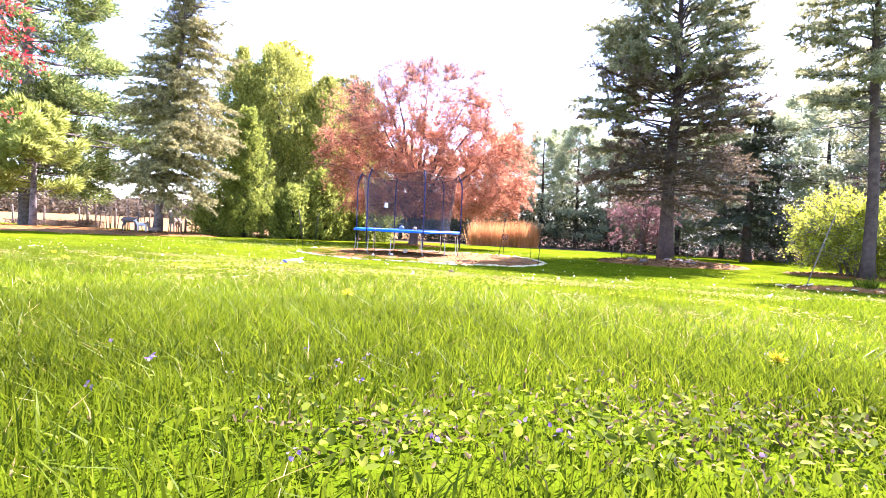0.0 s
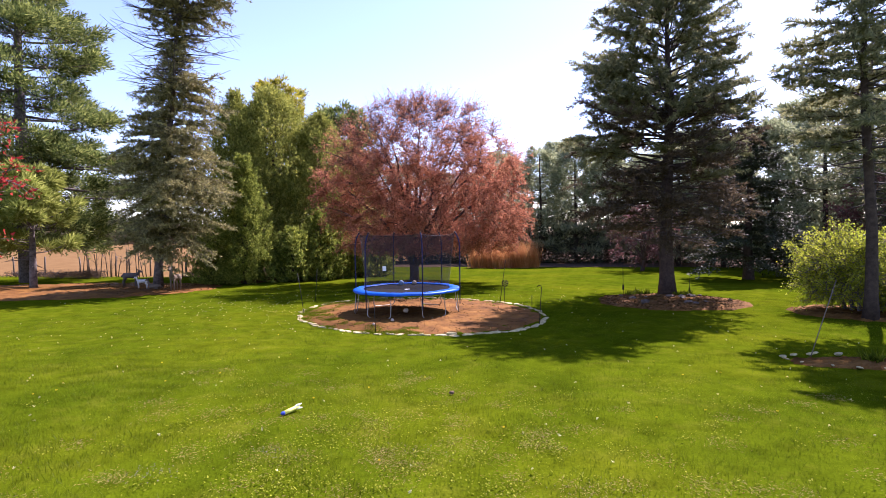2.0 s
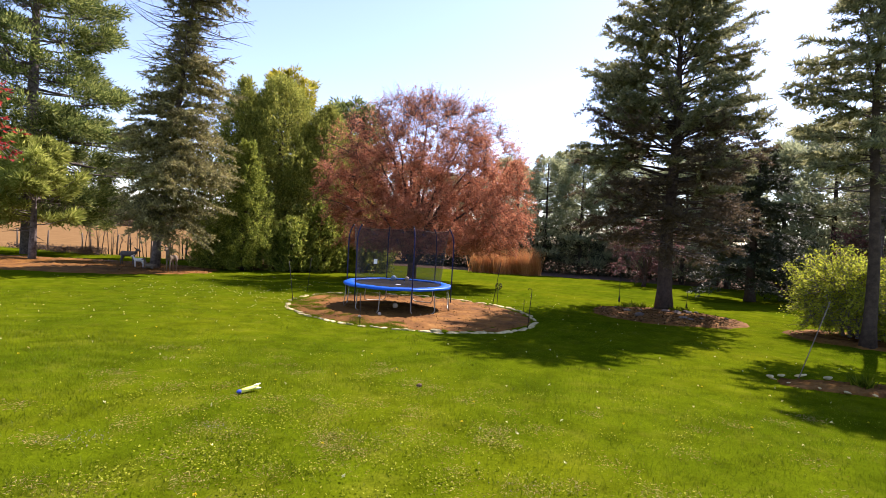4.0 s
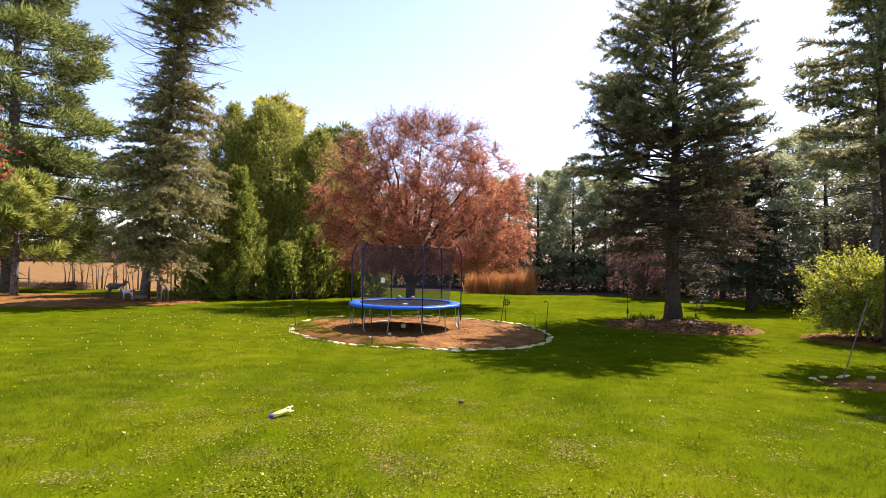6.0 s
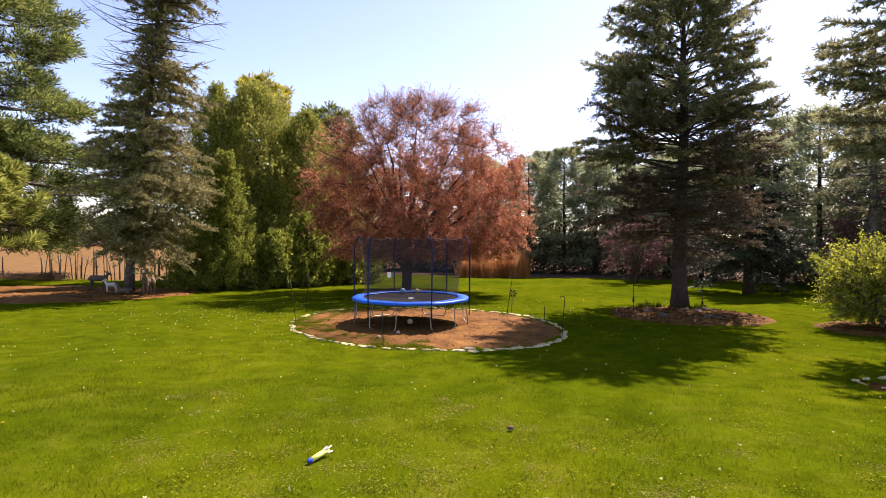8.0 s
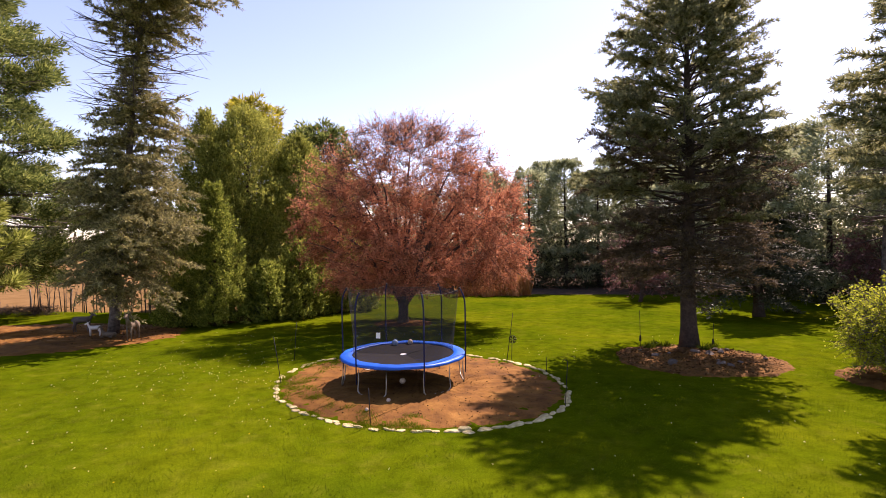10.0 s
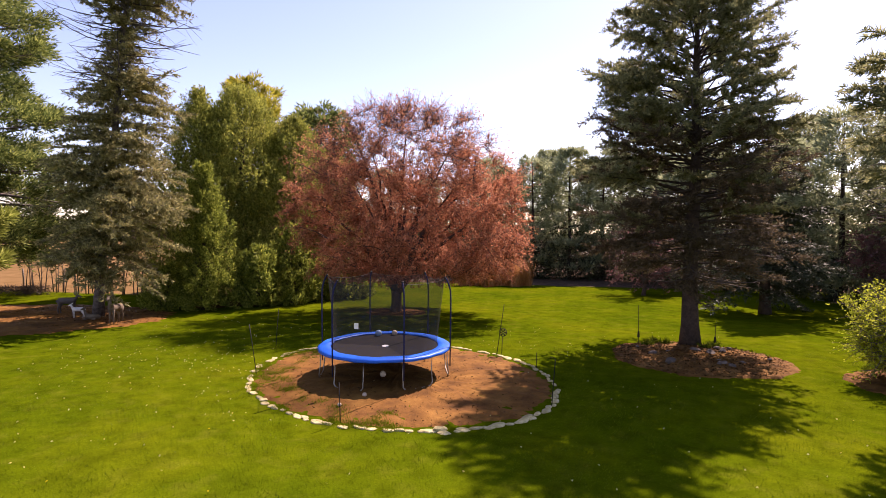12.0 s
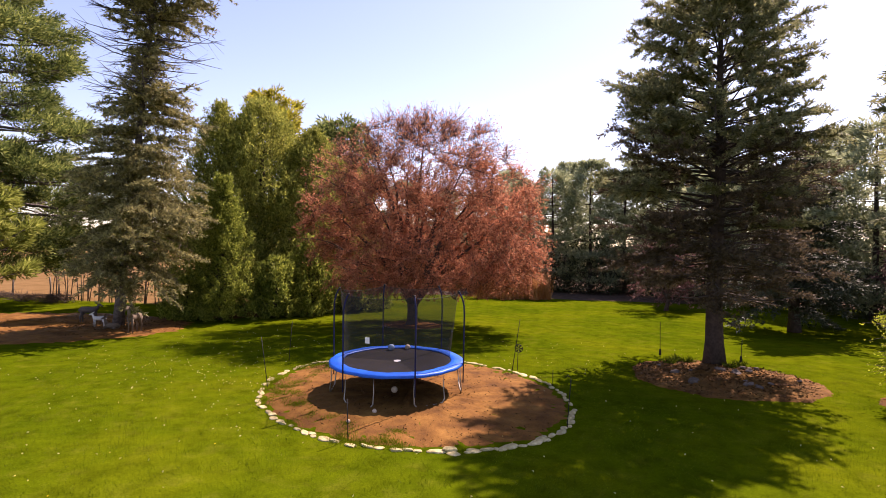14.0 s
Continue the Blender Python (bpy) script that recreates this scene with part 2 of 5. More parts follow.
def mesh_from(name, verts, faces, material, smooth=False):
    """A mesh from an (n, 3) array of places and an (m, k) array of faces with k corners each, or a list of such arrays."""
    groups = [np.asarray(g, np.int32) for g in (faces if isinstance(faces, list) else [faces]) if len(g)]
    me = bpy.data.meshes.new(name)
    verts = np.asarray(verts, np.float32)
    me.vertices.add(len(verts))
    me.vertices.foreach_set("co", verts.ravel())
    loops = np.concatenate([g.ravel() for g in groups])
    sizes = np.concatenate([np.full(len(g), g.shape[1]) for g in groups])
    me.loops.add(len(loops))
    me.loops.foreach_set("vertex_index", loops)
    me.polygons.add(len(sizes))
    me.polygons.foreach_set("loop_start", np.concatenate([[0], np.cumsum(sizes)[:-1]]).astype(np.int32))
    if smooth:
        me.polygons.foreach_set("use_smooth", np.ones(len(sizes), bool))
    me.update(calc_edges=True)
    me.validate()
    me.materials.append(material)
    return me


def unit(v):
    return v / np.maximum(np.linalg.norm(v, axis=-1, keepdims=True), 1e-9)


class Buf:
    """Gathers places and faces of one mesh."""

    def __init__(self):
        self.v, self.quads, self.tris, self.n = [], [], [], 0

    def add(self, v, quads=(), tris=()):
        self.v.append(np.asarray(v, float))
        if len(quads):
            self.quads.append(np.asarray(quads) + self.n)
        if len(tris):
            self.tris.append(np.asarray(tris) + self.n)
        self.n += len(v)

    def tube(self, pts, radii, sides=6, cap=True):
        pts, radii = np.asarray(pts, float), np.asarray(radii, float)
        along = unit(np.gradient(pts, axis=0))
        ref = np.array([0.0, 0, 1]) if abs(along[:, 2]).mean() < 0.8 else np.array([1.0, 0, 0])
        a = unit(np.cross(along, ref))
        b = np.cross(along, a)
        th = np.arange(sides) * 2 * np.pi / sides
        ring = a[:, None] * np.cos(th)[None, :, None] + b[:, None] * np.sin(th)[None, :, None]
        v = (pts[:, None] + ring * radii[:, None, None]).reshape(-1, 3)
        i = np.arange(len(pts) - 1)[:, None] * sides
        j = np.arange(sides)[None]
        k = (j + 1) % sides
        q = np.stack([i + j, i + k, i + sides + k, i + sides + j], -1).reshape(-1, 4)
        tris = []
        if cap:
            v = np.concatenate([v, pts[:1], pts[-1:]])
            m = len(pts) * sides
            j, k = np.arange(sides), (np.arange(sides) + 1) % sides
            tris = np.concatenate([np.stack([np.full(sides, m), k, j], 1), np.stack([np.full(sides, m + 1), m - sides + j, m - sides + k], 1)])
        self.add(v, q, tris)

    def leaves(self, p, d, length, width, flat=None, broad=False, oval=False):
        """One leaf at each place p along d, pointed, or four-cornered if broad, or rounded and folded along its rib if oval; flat: the way its face looks, else at random."""
        p, d = np.asarray(p), unit(np.asarray(d))
        n = len(p)
        other = rng.normal(size=(n, 3)) if flat is None else flat + 0.35 * rng.normal(size=(n, 3))
        s = unit(np.cross(d, other))
        length, width = np.broadcast_to(length, n)[:, None], np.broadcast_to(width, n)[:, None]
        if oval:
            up = np.cross(s, d) * length * 0.10
            a, c = p + d * length * 0.28, p + d * length * 0.74
            v = np.stack([p, a + s * width / 2 + up, c + s * width * 0.42 + up, p + d * length, c - s * width * 0.42 + up, a - s * width / 2 + up], 1).reshape(-1, 3)
            i = np.arange(n) * 6
            self.add(v, np.concatenate([np.stack([i, i + 1, i + 2, i + 3], 1), np.stack([i, i + 3, i + 4, i + 5], 1)]))
            return
        if not broad:
            v = np.stack([p + s * width / 2, p + d * length, p - s * width / 2], 1).reshape(-1, 3)
            self.add(v, (), np.arange(3 * n).reshape(n, 3))
            return
        mid = p + d * length * 0.45
        v = np.stack([p, mid + s * width / 2, p + d * length, mid - s * width / 2], 1).reshape(-1, 3)
        self.add(v, np.arange(4 * n).reshape(n, 4))

    def mesh(self, name, material, smooth=False):
        return mesh_from(name, np.concatenate(self.v), [np.concatenate(g) for g in (self.quads, self.tris) if g], material, smooth)


def thing(name, place, label, category, group="", kind="", turn=0.0):
    ob = new(name)
    ob.empty_display_size = 0.2
    ob.matrix_world = pose(*place, 0, 0, turn)
    return tagged(ob, label, category, group, kind)


def part(name, data, parent, label="", at=None):
    """A mesh (or a Buf turned to one, or a bmesh with a material) as a part under its thing."""
    ob = new(name, data)
    ob.parent = parent
    if at is not None:
        ob.matrix_local = at
    if label:
        ob["label"] = label
    return ob


def solid(name, data, label, category, group="", kind="", at=None):
    ob = new(name, data)
    if at is not None:
        ob.matrix_world = at
    return tagged(ob, label, category, group, kind)


def shaped(name, make, material, bevel=0.0, smooth=False):
    """A mesh from a bmesh that make() fills."""
    bm = bmesh.new()
    make(bm)
    if bevel:
        bmesh.ops.bevel(bm, geom=bm.edges[:], offset=bevel, segments=2, affect="EDGES", profile=0.6)
    me = bpy.data.meshes.new(name)
    bm.to_mesh(me)
    bm.free()
    me.materials.append(material)
    if smooth:
        me.polygons.foreach_set("use_smooth", np.ones(len(me.polygons), bool))
    return me


# ---- ground ----
GY = np.array([-60, -10, 0, 6.4, 7.7, 10.5, 13.4, 18, 23, 26, 38, 45, 70, 400], float)
GZ = np.array([1.6, 1.2, 0.86, 0.44, 0.32, 0.15, 0.02, 0.0, -0.04, -0.1, -0.35, -0.55, -0.9, -1.0])


def ground_z(x, y):
    x, y = np.asarray(x, float), np.asarray(y, float)
    z = sum(np.interp(y + o, GY, GZ) for o in (-1.2, -0.6, 0, 0.6, 1.2)) / 5
    return z + 0.018 * np.sin(x * 0.9 + 1.3) * np.sin(y * 0.7) + 0.01 * np.sin(x * 2.3 + y * 1.9)


def gz(x, y):
    return float(ground_z(x, y))


def spaced(lo, hi, step, far):
    mid = np.arange(lo, hi + 0.01, step)
    grow = np.cumsum(step * 1.35 ** np.arange(1, 40))
    grow = grow[grow < far]
    return np.concatenate([lo - grow[::-1], mid, hi + grow])


def build_ground():
    xs, ys = spaced(-26, 22, 0.5, 2500), spaced(-4, 50, 0.5, 2500)
    gx, gy = np.meshgrid(xs, ys)
    v = np.stack([gx, gy, ground_z(gx, gy)], -1).reshape(-1, 3)
    nx = len(xs)
    i = (np.arange(len(ys) - 1)[:, None] * nx + np.arange(nx - 1)[None]).ravel()
    q = np.stack([i, i + 1, i + nx + 1, i + nx], 1)
    solid("ground", mesh_from("ground", v, q, M["ground"], True), "mown green lawn running out to stubble field and wood", "lawn", kind="structure")


build_ground()


def bed(name, centre, rx, ry, turn, rise, material, label, wob=0.05, rings=14, spokes=160, seed=1):
    """A low, slightly domed patch of loose material that lies on the ground, with an uneven edge."""
    r = np.random.default_rng(seed)
    ph = r.uniform(0, 6.28, 5)
    th = np.arange(spokes) * 2 * np.pi / spokes
    edge = 1 + wob * (np.sin(2 * th + ph[0]) * 0.5 + 0.5 * np.sin(3 * th + ph[1]) + 0.35 * np.sin(7 * th + ph[2]) + 0.25 * np.sin(13 * th + ph[3])) + 0.011 * r.normal(size=spokes)
    c, s = math.cos(radians(turn)), math.sin(radians(turn))
    v, q = [], []
    for k in range(rings + 1):
        f = (k / rings) ** 0.8
        x, y = rx * f * edge * np.cos(th), ry * f * edge * np.sin(th)
        wx, wy = centre[0] + c * x - s * y, centre[1] + s * x + c * y
        z = ground_z(wx, wy) + (0.012 + rise * (1 - f**3) if k < rings else -0.05) + (0.02 * r.normal(size=spokes) if 0 < k < rings else 0) * min(1, rise / 0.04)
        v.append(np.stack([wx, wy, z], -1))
    for k in range(rings):
        j = np.arange(spokes)
        n = (j + 1) % spokes
        q.append(np.stack([k * spokes + j, (k + 1) * spokes + j, (k + 1) * spokes + n, k * spokes + n], -1))
    return solid(name, mesh_from(name, np.concatenate(v), np.concatenate(q), material, True), label, "mulch bed", kind="structure")


# ---- trees ----
def bezier(a, b, c, n):
    t = np.linspace(0, 1, n)[:, None]
    return (1 - t) ** 2 * a + 2 * t * (1 - t) * b + t**2 * c


def conifer(name, place, height, reach, label, leaf, bark="bark_brown", trunk=0.3, lean=(0, 0), first=1.5, whorl=0.42, per=6,
            slope=(0.35, -0.35), lift=0.25, fan=0.30, drop=0.35, density=230, size=(0.24, 0.075), bare=(), tuft=False, seed=1, dead=0, dead_z=(0, 0),
            dead_reach=2.5, brown_below=0.0, category="tree", uneven=0.25, skew=0.0, group="", inner=0.12):
    """A conifer: tapered trunk, limbs in uneven tiers, and needle sprays along every limb.
    reach: (height share, limb length) pairs. slope: how limbs start and end, low to high. bare: (from, to) heights with few needles."""
    r = np.random.default_rng(seed)
    ob = thing(name, (place[0], place[1], gz(*place) - 0.05), label, category, group)
    lean = np.array([lean[0], lean[1], 0.0])

    def axis(z):
        z = np.asarray(z, float)
        return np.stack([lean[0] * z + 0.05 * np.sin(z * 0.8 + seed), lean[1] * z + 0.05 * np.cos(z * 0.7), z], -1)

    zs = np.linspace(0, height * 0.985, 14)
    rad = trunk * (1 - zs / height) ** 0.8 + 0.015
    rad[0] *= 1.25
    tb = Buf()
    tb.tube(axis(zs), rad, 10)
    part("trunk", tb.mesh("trunk", M[bark], True), ob)
    limbs, green, brown, sticks = Buf(), Buf(), Buf(), Buf()
    hs, rs = zip(*reach)
    z = first
    turn = r.uniform(0, 6.28)
    while z < height * 0.985:
        u = z / height
        base_len = float(np.interp(u, hs, rs))
        count = max(3, int(round(per * (0.7 + 0.5 * r.random()))))
        for k in range(count):
            a = turn + k * 2 * np.pi / count + r.normal() * 0.25
            length = base_len * (1 - uneven + 2 * uneven * r.random()) * (0.75 if r.random() < 0.2 else 1)
            length *= 1 + skew * math.cos(a + 0.3)
            if length < 0.12:
                length = 0.12
            zz = z + r.normal() * whorl * 0.6
            out = np.array([np.cos(a), np.sin(a), 0])
            start = axis(zz)
            rise0, rise1 = slope[0] * (0.4 + 0.6 * u) * length, slope[1] * (1 - u) * length
            tip = start + out * length + np.array([0, 0, rise1 + lift * length * u + 0.10 * length * r.normal()])
            mid = start + out * length * 0.5 + np.array([0, 0, rise0 + 0.1 * r.normal() * length])
            pts = bezier(start, mid, tip, 7)
            pts[-1, 2] += 0.05 * length
            thin = any(lo < zz < hi for lo, hi in bare)
            rr = np.linspace(max(0.018, trunk * 0.16 * (length / max(rs))), 0.006, 7)
            limbs.tube(pts, rr, 4, False)
            n = int(density * length * (0.25 if thin else 1) * (0.75 + 0.5 * r.random())) + 8
            m = max(5, int(length * (6 if not tuft else 4)))
            sk = inner + (1 - inner) * (np.arange(m) + 0.6 * r.random(m)) / m
            side = np.array([-out[1], out[0], 0])
            wk = fan * length * np.sqrt(np.clip((1.1 - sk) * 1.8, 0.02, 1)) * np.clip(sk * 2.6, 0.25, 1) * r.uniform(0.6, 1.25, m) + 0.10
            sg = np.where(np.arange(m) % 2 == 0, 1.0, -1.0)
            sweep = r.uniform(0.45, 0.95, m)
            q = sk * 6
            i = np.minimum(q.astype(int), 5)
            f = (q - i)[:, None]
            root = pts[i] * (1 - f) + pts[i + 1] * f
            spine = unit(pts[i + 1] - pts[i])
            bway = unit(spine * sweep[:, None] + side * (sg * (1.25 - sweep))[:, None])
            k = r.integers(0, m, n)
            v = r.random(n) ** 0.8
            hang = -drop * (v * wk[k]) ** 1.3 - 0.03 * r.random(n)
            p = root[k] + bway[k] * (v * wk[k])[:, None] + r.normal(size=(n, 3)) * (0.035 + 0.012 * length) * np.array([1, 1, 0.7])
            p[:, 2] += hang
            if tuft:
                d = unit(bway[k] * 0.7 + np.array([0, 0, 0.4]) + 0.7 * r.normal(size=(n, 3)))
            else:
                d = unit(bway[k] * 0.9 + np.array([0, 0, 0.12 - 0.3 * drop]) + 0.45 * r.normal(size=(n, 3)))
            big = 0.7 + 0.6 * r.random(n)
            into = green
            if zz < brown_below and r.random() < 0.75:
                into = brown
            into.leaves(p, d, size[0] * big, size[1] * big, None if tuft else np.array([0, 0, 1.0]))
        z += whorl * (0.7 + 0.6 * r.random()) * (1.0 if u < 0.8 else 0.7)
        turn += 2.4
    for _ in range(dead):
        a, zz = r.uniform(0, 6.28), r.uniform(*dead_z)
        length = dead_reach * (0.45 + 0.6 * r.random())
        out = np.array([np.cos(a), np.sin(a), 0])
        start = axis(zz)
        rise = r.uniform(-0.25, 0.45)
        pts = bezier(start, start + out * length * 0.5 + np.array([0, 0, -0.12 * length]), start + out * length + np.array([0, 0, rise * length]), 6)
        sticks.tube(pts, np.linspace(0.05, 0.012, 6), 4, False)
        for s in r.uniform(0.35, 0.95, 4):
            i = int(s * 5)
            e = pts[i] + unit(out + r.normal(size=3) * 0.5) * length * 0.28
            sticks.tube(bezier(pts[i], (pts[i] + e) / 2 + r.normal(size=3) * 0.04, e, 4), np.linspace(0.014, 0.005, 4), 3, False)
    tagged(part("branchwork", limbs.mesh("branchwork", M[bark]), ob), kind="stuff")
    tagged(part("crown", green.mesh("crown", M[leaf]), ob), kind="stuff")
    if brown.n:
        tagged(part("withered_foliage", brown.mesh("withered_foliage", M["needle_brown"]), ob, "withered brown lower needles"), kind="stuff")
    if sticks.n:
        tagged(part("deadwood", sticks.mesh("deadwood", M["twig_dead"]), ob, "bare grey dead branches"), kind="stuff")
    return ob


def tuft_conifer(name, place, height, reach, label, leaf, bark="bark_brown", trunk=0.3, lean=(0, 0), first=1.5, whorl=0.42, per=6, tilt=(-0.15, 0.5), arch=0.10,
                 hang=0.1, fan=0.75, inner=0.3, subs=3.4, step=0.22, needles=30, brush=0.15, size=(0.15, 0.045), brown_below=0.0, brown_share=0.7, uneven=0.3, skew=(0, 0),
                 dead=0, dead_z=(0, 0), dead_reach=2.5, seed=1, group="", long_limbs=(), spread=0.15):
    """A spruce: tapered trunk, limbs in uneven tiers, side shoots along every limb, and a brush of needles at every hand's width of shoot.
    reach: (height share, limb length) pairs. tilt: how limbs rise, low and high in the tree. hang: how far side shoots hang. long_limbs: (height, turn, length) of single limbs that stand out."""
    r = np.random.default_rng(seed)
    ob = thing(name, (place[0], place[1], gz(*place) - 0.05), label, "tree", group)

    def axis(z):
        z = np.asarray(z, float)
        return np.stack([lean[0] * z + 0.05 * np.sin(z * 0.8 + seed), lean[1] * z + 0.05 * np.cos(z * 0.7), z], -1)

    zs = np.linspace(0, height * 0.985, 16)
    rad = trunk * (1 - zs / height) ** 0.8 + 0.015
    rad[0] *= 1.35
    rad[1] *= 1.05
    tb = Buf()
    tb.tube(axis(zs), rad, 12)
    part("trunk", tb.mesh("trunk", M[bark], True), ob)
    limbs, green, brown, sticks = Buf(), Buf(), Buf(), Buf()
    hs, rs = zip(*reach)
    plan, z, turn = [], first, r.uniform(0, 6.28)
    while z < height * 0.985:
        u = z / height
        count = max(3, int(round(per * r.uniform(0.75, 1.2))))
        for k in range(count):
            a = turn + k * 2 * np.pi / count + r.normal() * 0.22
            ln = float(np.interp(u, hs, rs)) * (1 - uneven + 1.5 * uneven * r.random()) * (0.6 if r.random() < 0.12 else 1)
            plan.append((min(z + r.normal() * whorl * 0.5, height * 0.985), a, max(0.15, ln * (1 + skew[0] * math.cos(a) + skew[1] * math.sin(a)))))
        z += whorl * r.uniform(0.7, 1.3) * (1.0 if u < 0.8 else 0.65)
        turn += 2.4
    plan += list(long_limbs)
    where, way, dry = [], [], []
    for zz, a, ln in plan:
        u = zz / height
        out = np.array([np.cos(a), np.sin(a), 0])
        side = np.array([-out[1], out[0], 0])
        rise = (tilt[0] + (tilt[1] - tilt[0]) * u + 0.17 * r.normal()) * ln
        s0 = axis(zz)
        tip = s0 + out * ln + np.array([0, 0, rise])
        pts = bezier(s0, s0 + out * ln * 0.5 + np.array([0, 0, rise * 0.5 + arch * ln * r.uniform(0.3, 1.3)]), tip, 9)
        pts[-1, 2] += 0.04 * ln
        pts[-2, 2] += 0.015 * ln
        limbs.tube(pts, np.linspace(max(0.014, trunk * 0.17 * ln / max(rs)), 0.005, 9), 4, False)
        old = zz < brown_below and r.random() < brown_share + 0.6 * (zz < brown_below * 0.62)
        n = max(2, int(ln * (1 - inner) / step))
        s = inner + (1 - inner) * (np.arange(n) + r.random(n)) / n
        i = np.minimum((s * 8).astype(int), 7)
        where += list(pts[i] + (pts[i + 1] - pts[i]) * (s * 8 - i)[:, None])
        way += list(unit(pts[i + 1] - pts[i]))
        dry += [old] * n
        m = max(3, int(ln * subs))
        for j in range(m):
            s = inner * 0.8 + (0.98 - inner * 0.8) * (j + r.random()) / m
            i = min(int(s * 8), 7)
            b0 = pts[i] + (pts[i + 1] - pts[i]) * (s * 8 - i)
            w = fan * ln * (0.10 + 0.42 * (1 - s)) * min(1, 0.35 + 1.6 * s) * r.uniform(0.55, 1.15) + 0.12
            sd = 1 if (j + seed) % 2 else -1
            d = unit(out * r.uniform(0.45, 0.9) + side * sd * 0.75 + np.array([0, 0, spread * r.normal() + 0.1 * u]))
            e = b0 + d * w + np.array([0, 0, -hang * w * r.uniform(0.4, 1.3)])
            sub = bezier(b0, b0 + d * w * 0.55, e, 4)
            limbs.tube(sub, [0.009, 0.007, 0.006, 0.004], 3, False)
            c = max(1, int(w / step))
            for t in (np.arange(c) + r.uniform(0.3, 1.0, c)) / c:
                where.append(b0 * (1 - t) ** 2 + (b0 + d * w * 0.55) * 2 * t * (1 - t) + e * t * t)
                way.append(unit(d + np.array([0, 0, -hang * t * 0.8])))
                dry.append(old)
    where, way, dry = np.array(where), np.array(way), np.array(dry)
    for into, pick in ((green, ~dry), (brown, dry)):
        if not pick.any():
            continue
        c, d = where[pick], way[pick]
        each = needles if into is green else max(8, needles // 2)
        k = np.repeat(np.arange(len(c)), each)
        n = len(k)
        big = (brush * r.uniform(0.7, 1.3, len(c)))[k]
        fly = unit(r.normal(size=(n, 3)))
        p = c[k] + d[k] * (big * 1.5 * r.uniform(-0.7, 0.9, n))[:, None] + fly * (big * 0.35 * r.random(n))[:, None]
        grow = r.uniform(0.7, 1.3, n)
        into.leaves(p, unit(d[k] * 0.7 + fly * 0.8 + np.array([0, 0, 0.10])), size[0] * grow, size[1] * grow)
    for _ in range(dead):
        a, zz = r.uniform(0, 6.28), r.uniform(*dead_z)
        ln = dead_reach * r.uniform(0.45, 1.05)
        out = np.array([np.cos(a), np.sin(a), 0])
        s0 = axis(zz)
        rise = r.uniform(-0.25, 0.4)
        pts = bezier(s0, s0 + out * ln * 0.5 + np.array([0, 0, -0.12 * ln]), s0 + out * ln + np.array([0, 0, rise * ln]), 6)
        sticks.tube(pts, np.linspace(0.032, 0.008, 6), 4, False)
        for s in r.uniform(0.3, 0.95, 7):
            i = int(s * 5)
            e = pts[i] + unit(out + r.normal(size=3) * 0.55) * ln * 0.26
            sticks.tube(bezier(pts[i], (pts[i] + e) / 2 + r.normal(size=3) * 0.04, e, 4), np.linspace(0.010, 0.004, 4), 3, False)
    tagged(part("branchwork", limbs.mesh("branchwork", M[bark]), ob), kind="stuff")
    tagged(part("crown", green.mesh("crown", M[leaf]), ob), kind="stuff")
    if brown.n:
        tagged(part("withered_foliage", brown.mesh("withered_foliage", M["needle_brown"]), ob, "withered brown lower needles"), kind="stuff")
    if sticks.n:
        tagged(part("deadwood", sticks.mesh("deadwood", M["twig_dead"]), ob, "bare grey dead branches"), kind="stuff")
    return ob


